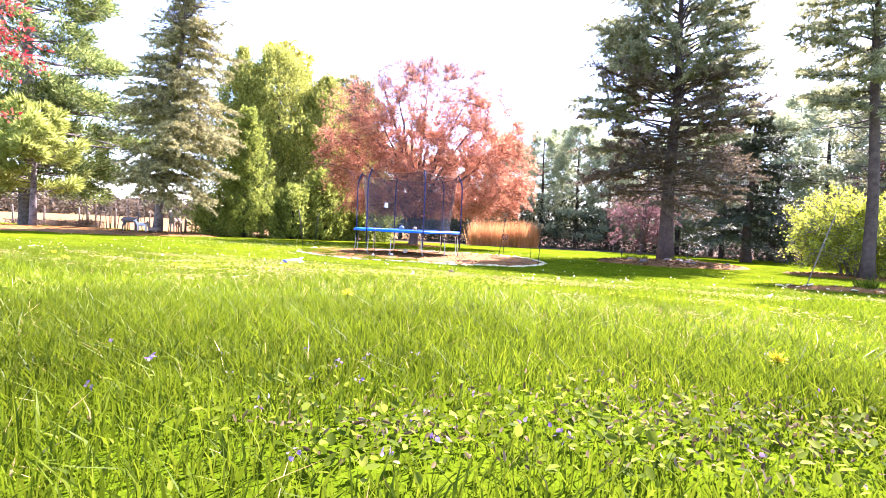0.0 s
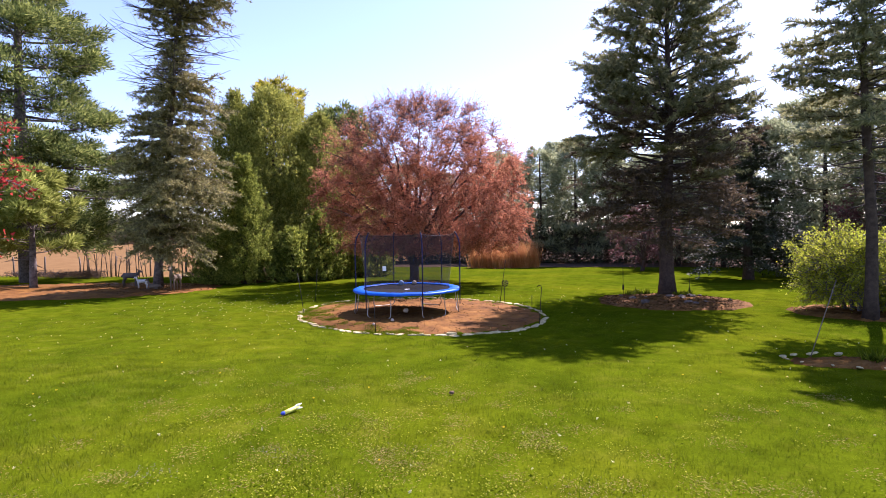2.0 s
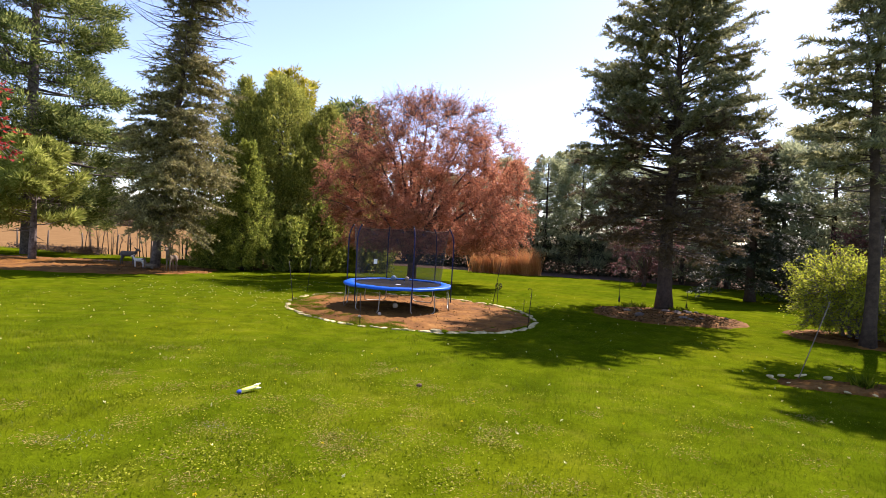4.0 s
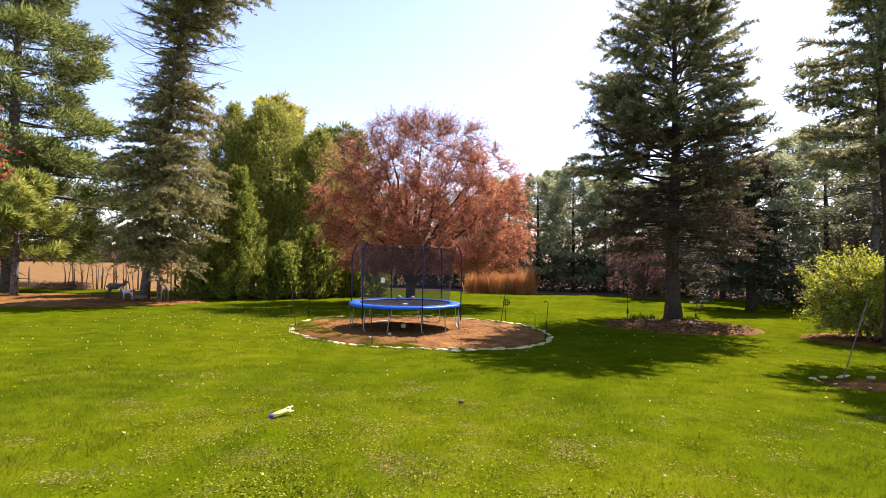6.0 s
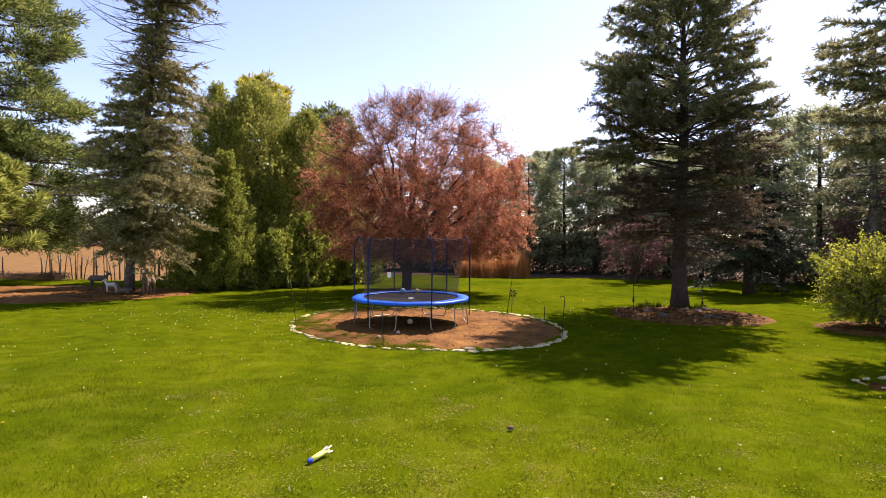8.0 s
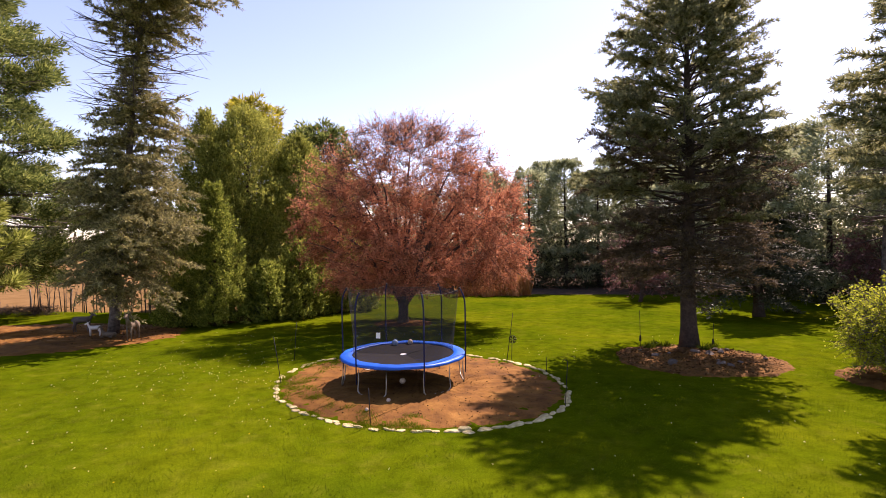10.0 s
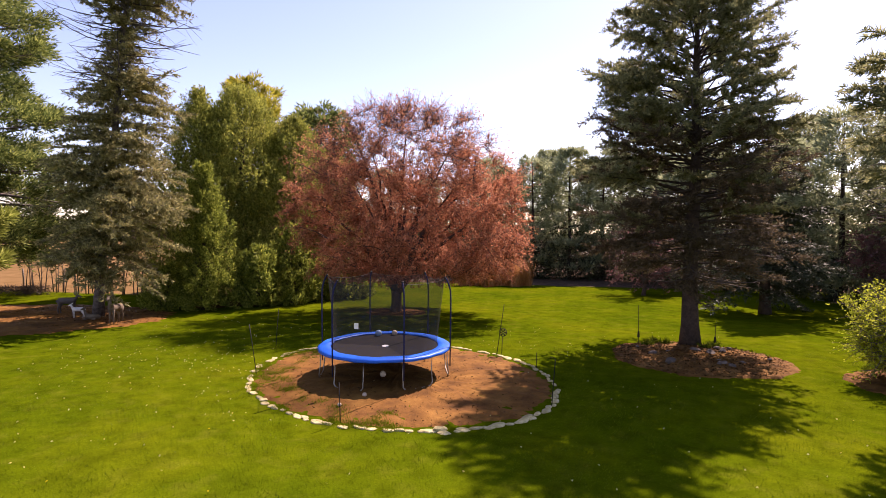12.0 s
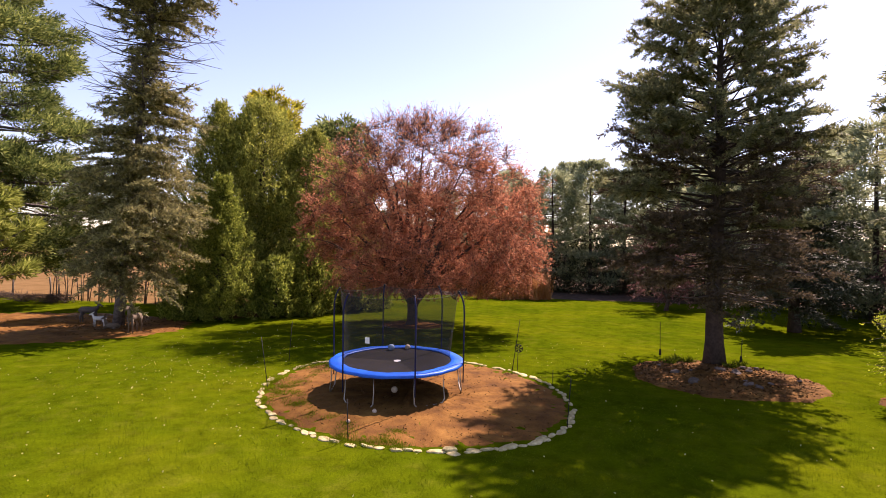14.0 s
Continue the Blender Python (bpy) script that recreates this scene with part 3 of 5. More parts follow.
def dome_tree(name, place, top, radius, low, widest, label, leaf, bark, trunk=0.28, fork=1.2, limbs=14, branches=1000, twigs=13, leaves=30, size=(0.08, 0.05), seed=2, shift=0.3, wisps=500, depth=1.0):
    """A wide domed crown: arching limbs from a low fork, branches that fill the dome, short leafy twigs that hang at the skirt and stand thin at the top."""
    r = np.random.default_rng(seed)
    ob = thing(name, (place[0], place[1], gz(*place) - 0.05), label, "tree")
    wood, fine, crown = Buf(), Buf(), Buf()

    def reach(z, th):
        q = np.where(z > widest, np.clip((z - widest) / (top - widest), 0, 1) ** 2.6, 0.45 * np.clip((widest - z) / (widest - low), 0, 1.2) ** 2)
        return radius * np.sqrt(1 - np.clip(q, 0, 1)) * (1 + 0.05 * np.sin(3 * th + seed) + 0.04 * np.sin(7 * th + 1.7 * z) + 0.04 * np.sin(5 * th - 2.3 * z))

    def inside(n, lo):
        z = low + (top - low) * (np.arange(n) + r.random(n)) / n * 0.99
        th = np.arange(n) * 2.39996 + 0.25 * r.normal(size=n)
        f = np.sqrt(r.uniform(lo * lo, 1, n)) * reach(z, th) * 0.95
        return np.stack([f * np.cos(th) + shift * np.clip(1.3 - z / top, 0, 1), f * np.sin(th) * depth, z], -1)

    foot = bezier(np.array([0, 0, 0.0]), np.array([0.06, 0, fork * 0.5]), np.array([0.02, 0.02, fork]), 6)
    wood.tube(foot, trunk * np.array([1.35, 1.08, 1.0, 0.98, 0.98, 1.02]), 12)
    lines = []
    for k in range(limbs):
        a = k * 2 * np.pi / limbs + 0.35 * r.normal()
        steep = 0.08 + 0.85 * ((k * 5) % limbs) / limbs
        end = np.array([math.cos(a) * radius * (0.88 - 0.7 * steep), depth * math.sin(a) * radius * (0.88 - 0.7 * steep), low + (top - low) * (0.34 + 0.54 * steep)])
        pts = bezier(foot[-1] - np.array([0, 0, 0.1 + 0.3 * r.random()]), np.array([end[0] * 0.35, end[1] * 0.35, fork + (end[2] - fork) * 0.62]), end, 12)
        pts[2:] += np.cumsum(r.normal(size=(10, 3)) * 0.045, axis=0)
        wood.tube(pts, np.linspace(trunk * 0.55, trunk * 0.10, 12), 7)
        lines.append(pts)
    knots = np.concatenate([p[3:] for p in lines])
    for g in inside(branches, 0.15):
        gap = np.linalg.norm(knots - g, axis=1) + 0.8 * np.clip(np.abs(knots[:, 2] - g[2]) - 0.5, 0, 9)
        s0 = knots[int(np.argmin(gap))]
        far = np.linalg.norm(g - s0)
        pts = bezier(s0, (s0 + g) / 2 + np.array([0, 0, 0.14 * far]) + 0.08 * far * r.normal(size=3), g, 9) + r.normal(size=(9, 3)) * np.linspace(0, 0.04, 9)[:, None]
        wood.tube(pts, np.linspace(0.012 + 0.009 * far, 0.006, 9), 4, False)
        hi = float(np.clip((g[2] - widest) / (top - widest), 0, 1))
        for _ in range(twigs):
            b = pts[min(8, int(9 * r.random() ** 0.7))]
            out = unit(np.array([b[0], b[1], 0.25 * (b[2] - widest)]) + 1e-6)
            way = unit(out * 0.55 + 0.75 * r.normal(size=3) + np.array([0, 0, -0.25 + 0.85 * hi]))
            ln = r.uniform(0.35, 1.1)
            e = b + way * ln + np.array([0, 0, -0.28 * ln * (1 - hi)])
            e[2] = max(e[2], low * 0.8 + 0.3 * r.random())
            tp = bezier(b, b + way * ln * 0.55 + np.array([0, 0, 0.10 * ln]), e, 5)
            fine.tube(tp[::4], [0.008, 0.003], 3, False)
            thin = float(np.clip((b[2] - (widest + 0.25 * (top - widest))) / (0.48 * (top - widest)), 0, 1))
            n = int(leaves * (1 - 0.86 * thin) * r.uniform(0.5, 1.4))
            q = r.random(n) * 4
            i = np.minimum(q.astype(int), 3)
            p = tp[i] + (tp[i + 1] - tp[i]) * (q - i)[:, None] + r.normal(size=(n, 3)) * 0.05
            grow = r.uniform(0.6, 1.35, n)
            crown.leaves(p, unit(tp[i + 1] - tp[i]) * 0.5 + r.normal(size=(n, 3)) * 0.8, size[0] * grow, size[1] * grow)
        knots = np.concatenate([knots, pts[5:6]]) if r.random() < 0.5 else knots
    for g in inside(wisps, 0.55):
        if g[2] < widest + 0.35 * (top - widest):
            continue
        ln = r.uniform(0.7, 1.7)
        way = unit(np.array([g[0] * 0.16, g[1] * 0.16, 0.7]) + 0.45 * r.normal(size=3))
        b = g - way * 0.5
        tp = bezier(b, b + way * ln * 0.5, b + way * ln + np.array([0.15 * r.normal(), 0.15 * r.normal(), -0.15]), 6)
        fine.tube(tp, np.linspace(0.012, 0.004, 6), 3, False)
        n = int(r.integers(8, 26))
        i = r.integers(0, 6, n)
        crown.leaves(tp[i] + r.normal(size=(n, 3)) * 0.05, r.normal(size=(n, 3)), size[0] * 0.9, size[1] * 0.9)
    part("trunk", wood.mesh("trunk", M[bark], True), ob)
    tagged(part("twig_work", fine.mesh("twig_work", M[bark]), ob), kind="stuff")
    tagged(part("crown", crown.mesh("crown", M[leaf]), ob), kind="stuff")
    return ob


def broadleaf(name, place, height, radius, low, label, leaf, bark="bark_plum", trunk=0.28, fork=1.3, limbs=7, subs=11, twigs=12, leaves=38,
              size=(0.09, 0.05), seed=2, stretch=(1, 1), droop=0.15, stems=1, twig_len=(0.7, 1.5), category="tree", top_thin=0.0, shift=(0, 0), broad=False, core=0.72, group=""):
    """A broad crown: limbs from a low fork, side branches, twigs, and small leaves along the twigs."""
    r = np.random.default_rng(seed)
    ob = thing(name, (place[0], place[1], gz(*place) - 0.05), label, category, group)
    wood, fine, crown = Buf(), Buf(), Buf()
    cz, hz = (height + low) / 2, (height - low) / 2

    def inside(lo, hi, n):
        d = unit(r.normal(size=(n, 3)))
        f = r.uniform(lo, hi, (n, 1)) * (1 + 0.10 * np.sin(3 * np.arctan2(d[:, 1:2], d[:, :1]) + seed) + 0.08 * np.sin(5 * d[:, 2:] + seed * 2))
        q = d * f * np.array([radius * stretch[0], radius * stretch[1], hz])
        q[:, 2] += cz
        q[:, :2] += np.array(shift) * np.clip(1.4 - q[:, 2:] / height, 0, 1)
        return q

    forks = []
    for k in range(stems):
        a = k * 2 * np.pi / stems + 0.4
        foot = np.array([np.cos(a), np.sin(a), 0]) * (0.0 if stems == 1 else 0.28 * radius * r.random())
        top = foot * 1.5 + np.array([0.1 * r.normal(), 0.1 * r.normal(), fork])
        wood.tube(bezier(foot, (foot + top) / 2 + np.array([0.04, 0.02, 0]), top, 6), np.linspace(trunk * 1.2, trunk * 0.85, 6), 9)
        forks.append(top)
    goals = inside(0.45, 0.72, limbs * 3)
    goals = goals[np.argsort(-goals[:, 2])]
    goals = goals[:: 3][:limbs]
    ends = []
    for i, g in enumerate(goals):
        f0 = forks[i % stems]
        mid = f0 * 0.55 + g * 0.45 + np.array([0, 0, 0.25 * (height - fork) * 0.3])
        pts = bezier(f0 - np.array([0, 0, 0.1]), mid, g, 9) + r.normal(size=(9, 3)) * 0.05 * np.linspace(0, 1, 9)[:, None] * radius / 3
        wood.tube(pts, np.linspace(trunk * 0.62, trunk * 0.14, 9), 7)
        ends.append(pts)
    tips = inside(core, 1.0, limbs * subs)
    twig_tops = []
    for g in tips:
        pts0 = ends[int(np.argmin([np.linalg.norm(e[-3:] - g, axis=1).min() for e in ends]))]
        s0 = pts0[r.integers(3, 9)]
        mid = (s0 + g) / 2 + np.array([0, 0, 0.10 * np.linalg.norm(g - s0)]) + r.normal(size=3) * 0.12
        g = g - np.array([0, 0, droop * np.linalg.norm(g[:2]) * 0.4])
        g[2] = max(g[2], 0.25 + 0.2 * r.random())
        pts = bezier(s0, mid, g, 8) + r.normal(size=(8, 3)) * 0.03
        wood.tube(pts, np.linspace(trunk * 0.16, 0.010, 8), 4, False)
        for _ in range(twigs):
            b = pts[r.integers(2, 8)]
            way = unit(unit(b - np.array([0, 0, cz])) * 0.7 + r.normal(size=3) * 0.65 + np.array([0, 0, 0.15 - droop]))
            ln = r.uniform(*twig_len)
            e = b + way * ln
            e[2] = max(e[2] - droop * ln * 0.5, 0.2)
            tp = bezier(b, b + way * ln * 0.5 + np.array([0, 0, 0.12 * ln]), e, 5)
            fine.tube(tp[::2], [0.011, 0.008, 0.004], 3, False)
            hi = np.clip((b[2] - cz) / hz, 0, 1)
            n = int(leaves * (1 - top_thin * hi) * (0.6 + 0.8 * r.random()))
            if n < 1:
                continue
            q = r.random(n) * 4
            i = np.minimum(q.astype(int), 3)
            f = (q - i)[:, None]
            p = tp[i] * (1 - f) + tp[i + 1] * f + r.normal(size=(n, 3)) * 0.045
            d = unit(tp[i + 1] - tp[i]) * 0.5 + r.normal(size=(n, 3)) * 0.8
            big = 0.6 + 0.8 * r.random(n)
            crown.leaves(p, d, size[0] * big, size[1] * big, broad=broad)
    part("trunk", wood.mesh("trunk", M[bark], True), ob)
    tagged(part("twig_work", fine.mesh("twig_work", M[bark]), ob), kind="stuff")
    tagged(part("crown", crown.mesh("crown", M[leaf]), ob), kind="stuff")
    return ob


def cedar_tree(name, place, height, radius, label, leaf, count=16000, size=(0.155, 0.068), seed=3, belly=0.25, tip=0.75, lumps=0.24, low=0.05, category="tree", squash=1.0, group="", clump=1.0):
    """A dense columnar evergreen: upright flat sprays over a lumpy column round a trunk."""
    r = np.random.default_rng(seed)
    ob = thing(name, (place[0], place[1], gz(*place) - 0.05), label, category, group)
    tb = Buf()
    tb.tube([(0, 0, 0), (0.03, 0, height * 0.5), (0, 0, height * 0.93)], [radius * 0.09 + 0.04, radius * 0.06 + 0.03, 0.02], 8)
    lm = Buf()
    for _ in range(70):
        a, z = r.uniform(0, 6.28), r.uniform(0.06, 0.85) * height
        ln = radius * 0.7 * (1 - z / height) ** 0.5
        out = np.array([np.cos(a), np.sin(a), 0])
        lm.tube(bezier(np.array([0, 0, z]), out * ln * 0.6 + np.array([0, 0, z]), out * ln + np.array([0, 0, z + ln * 0.7]), 5), np.linspace(0.03, 0.01, 5), 4, False)
    part("trunk", tb.mesh("trunk", M["bark_brown"], True), ob)
    tagged(part("branchwork", lm.mesh("branchwork", M["bark_brown"]), ob), kind="stuff")
    cr = Buf()
    plumes = int((260 + 80 * radius * height) / clump ** 2)
    each = max(14, int(1.35 * count) // plumes)
    u = low + (1 - low) * r.random(plumes) ** 1.1
    th = r.uniform(0, 2 * np.pi, plumes)
    prof = np.where(u < belly, 0.8 + 0.2 * u / belly, np.clip((1 - u) / (1 - belly), 0, 1) ** tip)
    lump = 1 + lumps * (np.sin(5 * th + 1.1 * u * height + seed) * 0.45 + np.sin(3 * th - 1.9 * u * height + seed * 2) * 0.4 + np.sin(9 * th + 3.1 * u * height + seed) * 0.22)
    rad = np.maximum(radius * prof * lump - 0.75 * r.random(plumes) ** 1.3, 0.05)
    root = np.stack([np.cos(th) * rad, np.sin(th) * rad * squash, u * height - 0.35], -1)
    out = np.stack([np.cos(th), np.sin(th), np.zeros(plumes)], -1)
    tall = clump ** 0.7 * r.uniform(0.25, 0.62, plumes) * (0.65 + 0.15 * min(radius, 2.4))
    k = np.repeat(np.arange(plumes), each)
    n = len(k)
    v = r.random(n)
    wide = 0.42 * clump ** 0.4 * tall[k] * np.sqrt(np.clip(v * 1.6, 0.05, 1)) * np.clip((1.05 - v) * 1.7, 0, 1)
    sideways = unit(r.normal(size=(n, 3))) * wide[:, None] * r.random(n)[:, None] ** 0.5
    p = root[k] + (out[k] * 0.55 + np.array([0, 0, 1.0])) * (v * tall[k])[:, None] + sideways
    p[:, 2] = np.maximum(p[:, 2], 0.06)
    d = out[k] * 0.5 + np.array([0, 0, 0.9]) + unit(sideways + 1e-6) * 0.8 + 0.35 * r.normal(size=(n, 3))
    big = 0.6 + 0.8 * r.random(n)
    cr.leaves(p, d, size[0] * big, size[1] * big)
    inner = count // 5
    u = low + (0.9 - low) * r.random(inner)
    th = r.uniform(0, 2 * np.pi, inner)
    rad = radius * 0.72 * np.where(u < belly, 0.8 + 0.2 * u / belly, np.clip((1 - u) / (1 - belly), 0, 1) ** tip) * r.random(inner) ** 0.3
    p = np.stack([np.cos(th) * rad, np.sin(th) * rad * squash, u * height], -1)
    cr.leaves(p, r.normal(size=(inner, 3)) + np.array([0, 0, 0.6]), size[0] * 1.6, size[1] * 1.8)
    tagged(part("crown", cr.mesh("crown", M[leaf]), ob), kind="stuff")
    return ob


def plume_pine(name, place, height, reach, label, leaf, bark="bark_grey", trunk=0.3, first=2.0, whorl=0.9, per=6, rise=(0.05, 0.45), plumes=1.6, needles=120,
               puff=0.42, size=(0.21, 0.05), uneven=0.3, seed=1, group="", snags=0):
    """A soft-needled pine: limbs in loose whorls that turn up at the ends, each carrying side shoots with round plumes of needles."""
    r = np.random.default_rng(seed)
    ob = thing(name, (place[0], place[1], gz(*place) - 0.05), label, "tree", group)
    tb, limbs, green = Buf(), Buf(), Buf()
    zs = np.linspace(0, height * 0.97, 12)
    ax = lambda z: np.array([0.05 * math.sin(z * 0.5 + seed), 0.05 * math.cos(z * 0.4), z])
    tb.tube([ax(z) for z in zs], trunk * (1 - zs / height) ** 0.8 + 0.02, 10)
    part("trunk", tb.mesh("trunk", M[bark], True), ob)
    hs, rs = zip(*reach)
    for _ in range(snags):
        a, z = r.uniform(0, 6.28), r.uniform(0.35, 1.0) * first
        out = np.array([math.cos(a), math.sin(a), 0.1 * r.normal()])
        ln = r.uniform(0.5, 1.8)
        limbs.tube(bezier(ax(z), ax(z) + out * ln * 0.5, ax(z) + out * ln + np.array([0, 0, -0.12 * ln]), 5), np.linspace(0.03, 0.008, 5), 4, False)
    z, turn = first, r.uniform(0, 6.28)
    centres, ways, grow = [], [], []
    while z < height:
        u = z / height
        for k in range(max(3, int(per * r.uniform(0.7, 1.2)))):
            a = turn + k * 6.28 / per + 0.3 * r.normal()
            ln = float(np.interp(u, hs, rs)) * (1 - uneven + 2 * uneven * r.random())
            out = np.array([math.cos(a), math.sin(a), 0])
            zz = min(z + 0.3 * whorl * r.normal(), height * 0.97)
            s0 = ax(zz)
            tip = s0 + out * ln + np.array([0, 0, (rise[0] + (rise[1] - rise[0]) * u + 0.12 * r.normal()) * ln])
            pts = bezier(s0, s0 + out * ln * 0.55 + np.array([0, 0, -0.02 * ln]), tip, 7)
            limbs.tube(pts, np.linspace(max(0.02, trunk * 0.2 * ln / max(rs)), 0.008, 7), 4, False)
            side = np.array([-out[1], out[0], 0])
            m = max(3, int(ln * plumes * r.uniform(0.8, 1.2)))
            for j in range(m):
                s = 0.25 + 0.75 * (j + r.random()) / m
                i = min(int(s * 6), 5)
                b0 = pts[i] + (pts[i + 1] - pts[i]) * (s * 6 - i)
                w = (1.15 - s) * 0.55 * ln * r.uniform(0.3, 1.0) * (1 if r.random() < 0.5 else -1)
                c = b0 + side * w + out * abs(w) * 0.6 + np.array([0, 0, abs(w) * 0.25 + 0.08 * r.normal()])
                limbs.tube([b0, (b0 + c) / 2 - np.array([0, 0, 0.05]), c], [0.014, 0.010, 0.006], 3, False)
                centres.append(c)
                ways.append(unit(out * 0.75 + side * np.sign(w) * 0.35 + np.array([0, 0, 0.55])))
                grow.append(puff * r.uniform(0.7, 1.35) * (0.7 + 0.3 * min(1, ln / 2)))
        z += whorl * r.uniform(0.75, 1.25) * (1 if u < 0.75 else 0.6)
        turn += 2.4
    centres.append(ax(height * 0.98))
    ways.append(np.array([0, 0, 1.0]))
    grow.append(puff)
    c, w, g = np.array(centres), np.array(ways), np.array(grow)
    k = np.repeat(np.arange(len(c)), needles)
    n = len(k)
    d = unit(r.normal(size=(n, 3)) + w[k] * 0.9)
    f = r.random((n, 1)) ** 0.6
    p = c[k] + (d * f * np.array([1, 1, 0.8]) + w[k] * 0.25) * g[k][:, None]
    big = 0.7 + 0.6 * r.random(n)
    green.leaves(p, unit(d + w[k] * 0.5 + 0.35 * r.normal(size=(n, 3))), size[0] * big, size[1] * big)
    tagged(part("branchwork", limbs.mesh("branchwork", M[bark]), ob), kind="stuff")
    tagged(part("crown", green.mesh("crown", M[leaf]), ob), kind="stuff")
    return ob


# ---- beds ----
RING = dict(centre=(-2.515, 17.19), rx=4.42, ry=3.74, turn=145.8)
bed("mulch_bed", RING["centre"], RING["rx"], RING["ry"], RING["turn"], 0.03, M["mulch"], "round bed of tan wood mulch under the trampoline", 0.015, seed=4)
bed("tree_island", (-23.6, 22.5), 9.2, 4.6, 10, 0.09, M["mulch"], "long mulched island under the old conifers", 0.05, seed=5)
bed("spruce_bed", (6.35, 21.0), 2.75, 2.5, 0, 0.10, M["mulch_dark"], "red-brown mulch mound round the big spruce", 0.05, seed=6)
bed("lilac_bed", (11.6, 18.7), 2.1, 2.0, 25, 0.04, M["mulch_dark"], "dark litter under the lilac bush", 0.06, seed=7)
bed("corner_bed", (8.4, 11.4), 2.0, 0.62, 8, 0.05, M["mulch_dark"], "small shaded stone-edged flower bed", 0.05, seed=8)
bed("plum_bed", (-5.75, 28.7), 1.6, 1.3, 0, 0.04, M["mulch_dark"], "thin mulch round the foot of the plum tree", 0.08, seed=9)
bed("hedge_litter", (-14.6, 32.6), 6.6, 2.6, 55, 0.05, M["mulch_dark"], "dark leaf litter under the evergreen row", 0.06, seed=10)


def chips(name, centre, rx, ry, turn, rise, count, label, seed, size=(0.05, 0.02)):
    r = np.random.default_rng(seed)
    f, th = np.sqrt(r.random(count)) * 0.97, r.uniform(0, 6.28, count)
    c, s = math.cos(radians(turn)), math.sin(radians(turn))
    x, y = rx * f * np.cos(th), ry * f * np.sin(th)
    wx, wy = centre[0] + c * x - s * y, centre[1] + s * x + c * y
    p = np.stack([wx, wy, ground_z(wx, wy) + 0.028 + rise * (1 - f**3)], -1)
    d = r.normal(size=(count, 3))
    d[:, 2] = np.abs(d[:, 2]) * 0.35
    b = Buf()
    big = 0.5 + r.random(count) ** 2 * 1.8
    b.leaves(p, d, size[0] * big, size[1] * big)
    return solid(name, b.mesh(name, M["chip"]), label, "mulch", kind="stuff")


chips("mulch_chips", RING["centre"], RING["rx"], RING["ry"], RING["turn"], 0.03, 3000, "loose wood chips and bark flakes on the bed", 11, (0.03, 0.014))
chips("fallen_bark", (6.35, 21.0), 2.7, 2.45, 0, 0.10, 5000, "bark flakes and cones under the spruce", 12, (0.045, 0.022))
chips("fallen_needles", (-20, 23.9), 5, 3.3, -12, 0.09, 3000, "needles and chips under the old conifers", 13, (0.05, 0.022))

# ---- trees ----
tuft_conifer("spruce_tree", (6.64, 22.85), 13.3, [(0.2, 3.1), (0.3, 3.55), (0.5, 3.5), (0.6, 3.2), (0.7, 2.95), (0.78, 2.65), (0.85, 2.35), (0.9, 2.0), (0.95, 1.4), (1, 0.7)],
             "tall dark green spruce with bare lower trunk in mulch", "spruce_green", "bark_brown", 0.285, (0.006, 0), first=2.9, whorl=0.29, per=6, tilt=(-0.28, 0.6), arch=0.12,
             hang=0.10, fan=0.85, inner=0.42, needles=42, brush=0.19, size=(0.115, 0.048), seed=21, brown_below=6.8, brown_share=0.72, uneven=0.15, skew=(-0.04, 0), dead=120, dead_z=(2.3, 8.5),
             dead_reach=3.3, spread=0.34, long_limbs=[(6.6, 3.25, 4.3), (6.4, 3.05, 3.9), (8.9, 3.2, 3.6), (8.7, 3.0, 3.2), (9.1, 3.4, 3.3)])
tuft_conifer("spruce_tree", (-18.5, 23.7), 20.5, [(0.08, 1.6), (0.13, 2.2), (0.22, 2.75), (0.32, 2.65), (0.42, 2.3), (0.5, 1.9), (0.555, 0.9), (0.64, 0.9), (0.68, 1.8), (0.73, 3.0), (0.82, 2.8), (1, 0.4)],
             "old blue-grey spruce, bare dead branches half way up", "spruce_blue", "bark_grey", 0.19, (0.125, 0), first=2.35, whorl=0.33, per=8, tilt=(-0.34, 0.25), arch=0.16,
             hang=0.5, fan=0.85, inner=0.10, needles=23, brush=0.19, size=(0.138, 0.058), skew=(0.30, -0.12), seed=22, uneven=0.36, spread=0.25, dead=80, dead_z=(10.4, 14.4), dead_reach=3.1)
plume_pine("pine_tree", (-31.0, 27.0), 24.0, [(0.1, 4.3), (0.25, 4.7), (0.5, 4.3), (0.7, 3.6), (0.85, 2.6), (1, 0.9)],
           "tall dark white pine with sweeping plumed boughs", "pine_dark", trunk=0.42, first=2.4, whorl=0.85, per=6, rise=(-0.25, 0.5), plumes=4.4, needles=72, puff=0.66, size=(0.26, 0.08), uneven=0.5, seed=23)
plume_pine("pine_tree", (-25.2, 22.6), 6.3, [(0.3, 1.8), (0.45, 2.0), (0.65, 1.7), (0.85, 1.0), (1, 0.3)],
           "younger yellow-green pine on the mulched island", "pine_light", trunk=0.17, first=2.3, whorl=0.7, per=6, rise=(0.1, 0.8), plumes=3.4, needles=130, puff=0.42, size=(0.27, 0.07), uneven=0.42, seed=24, snags=10)
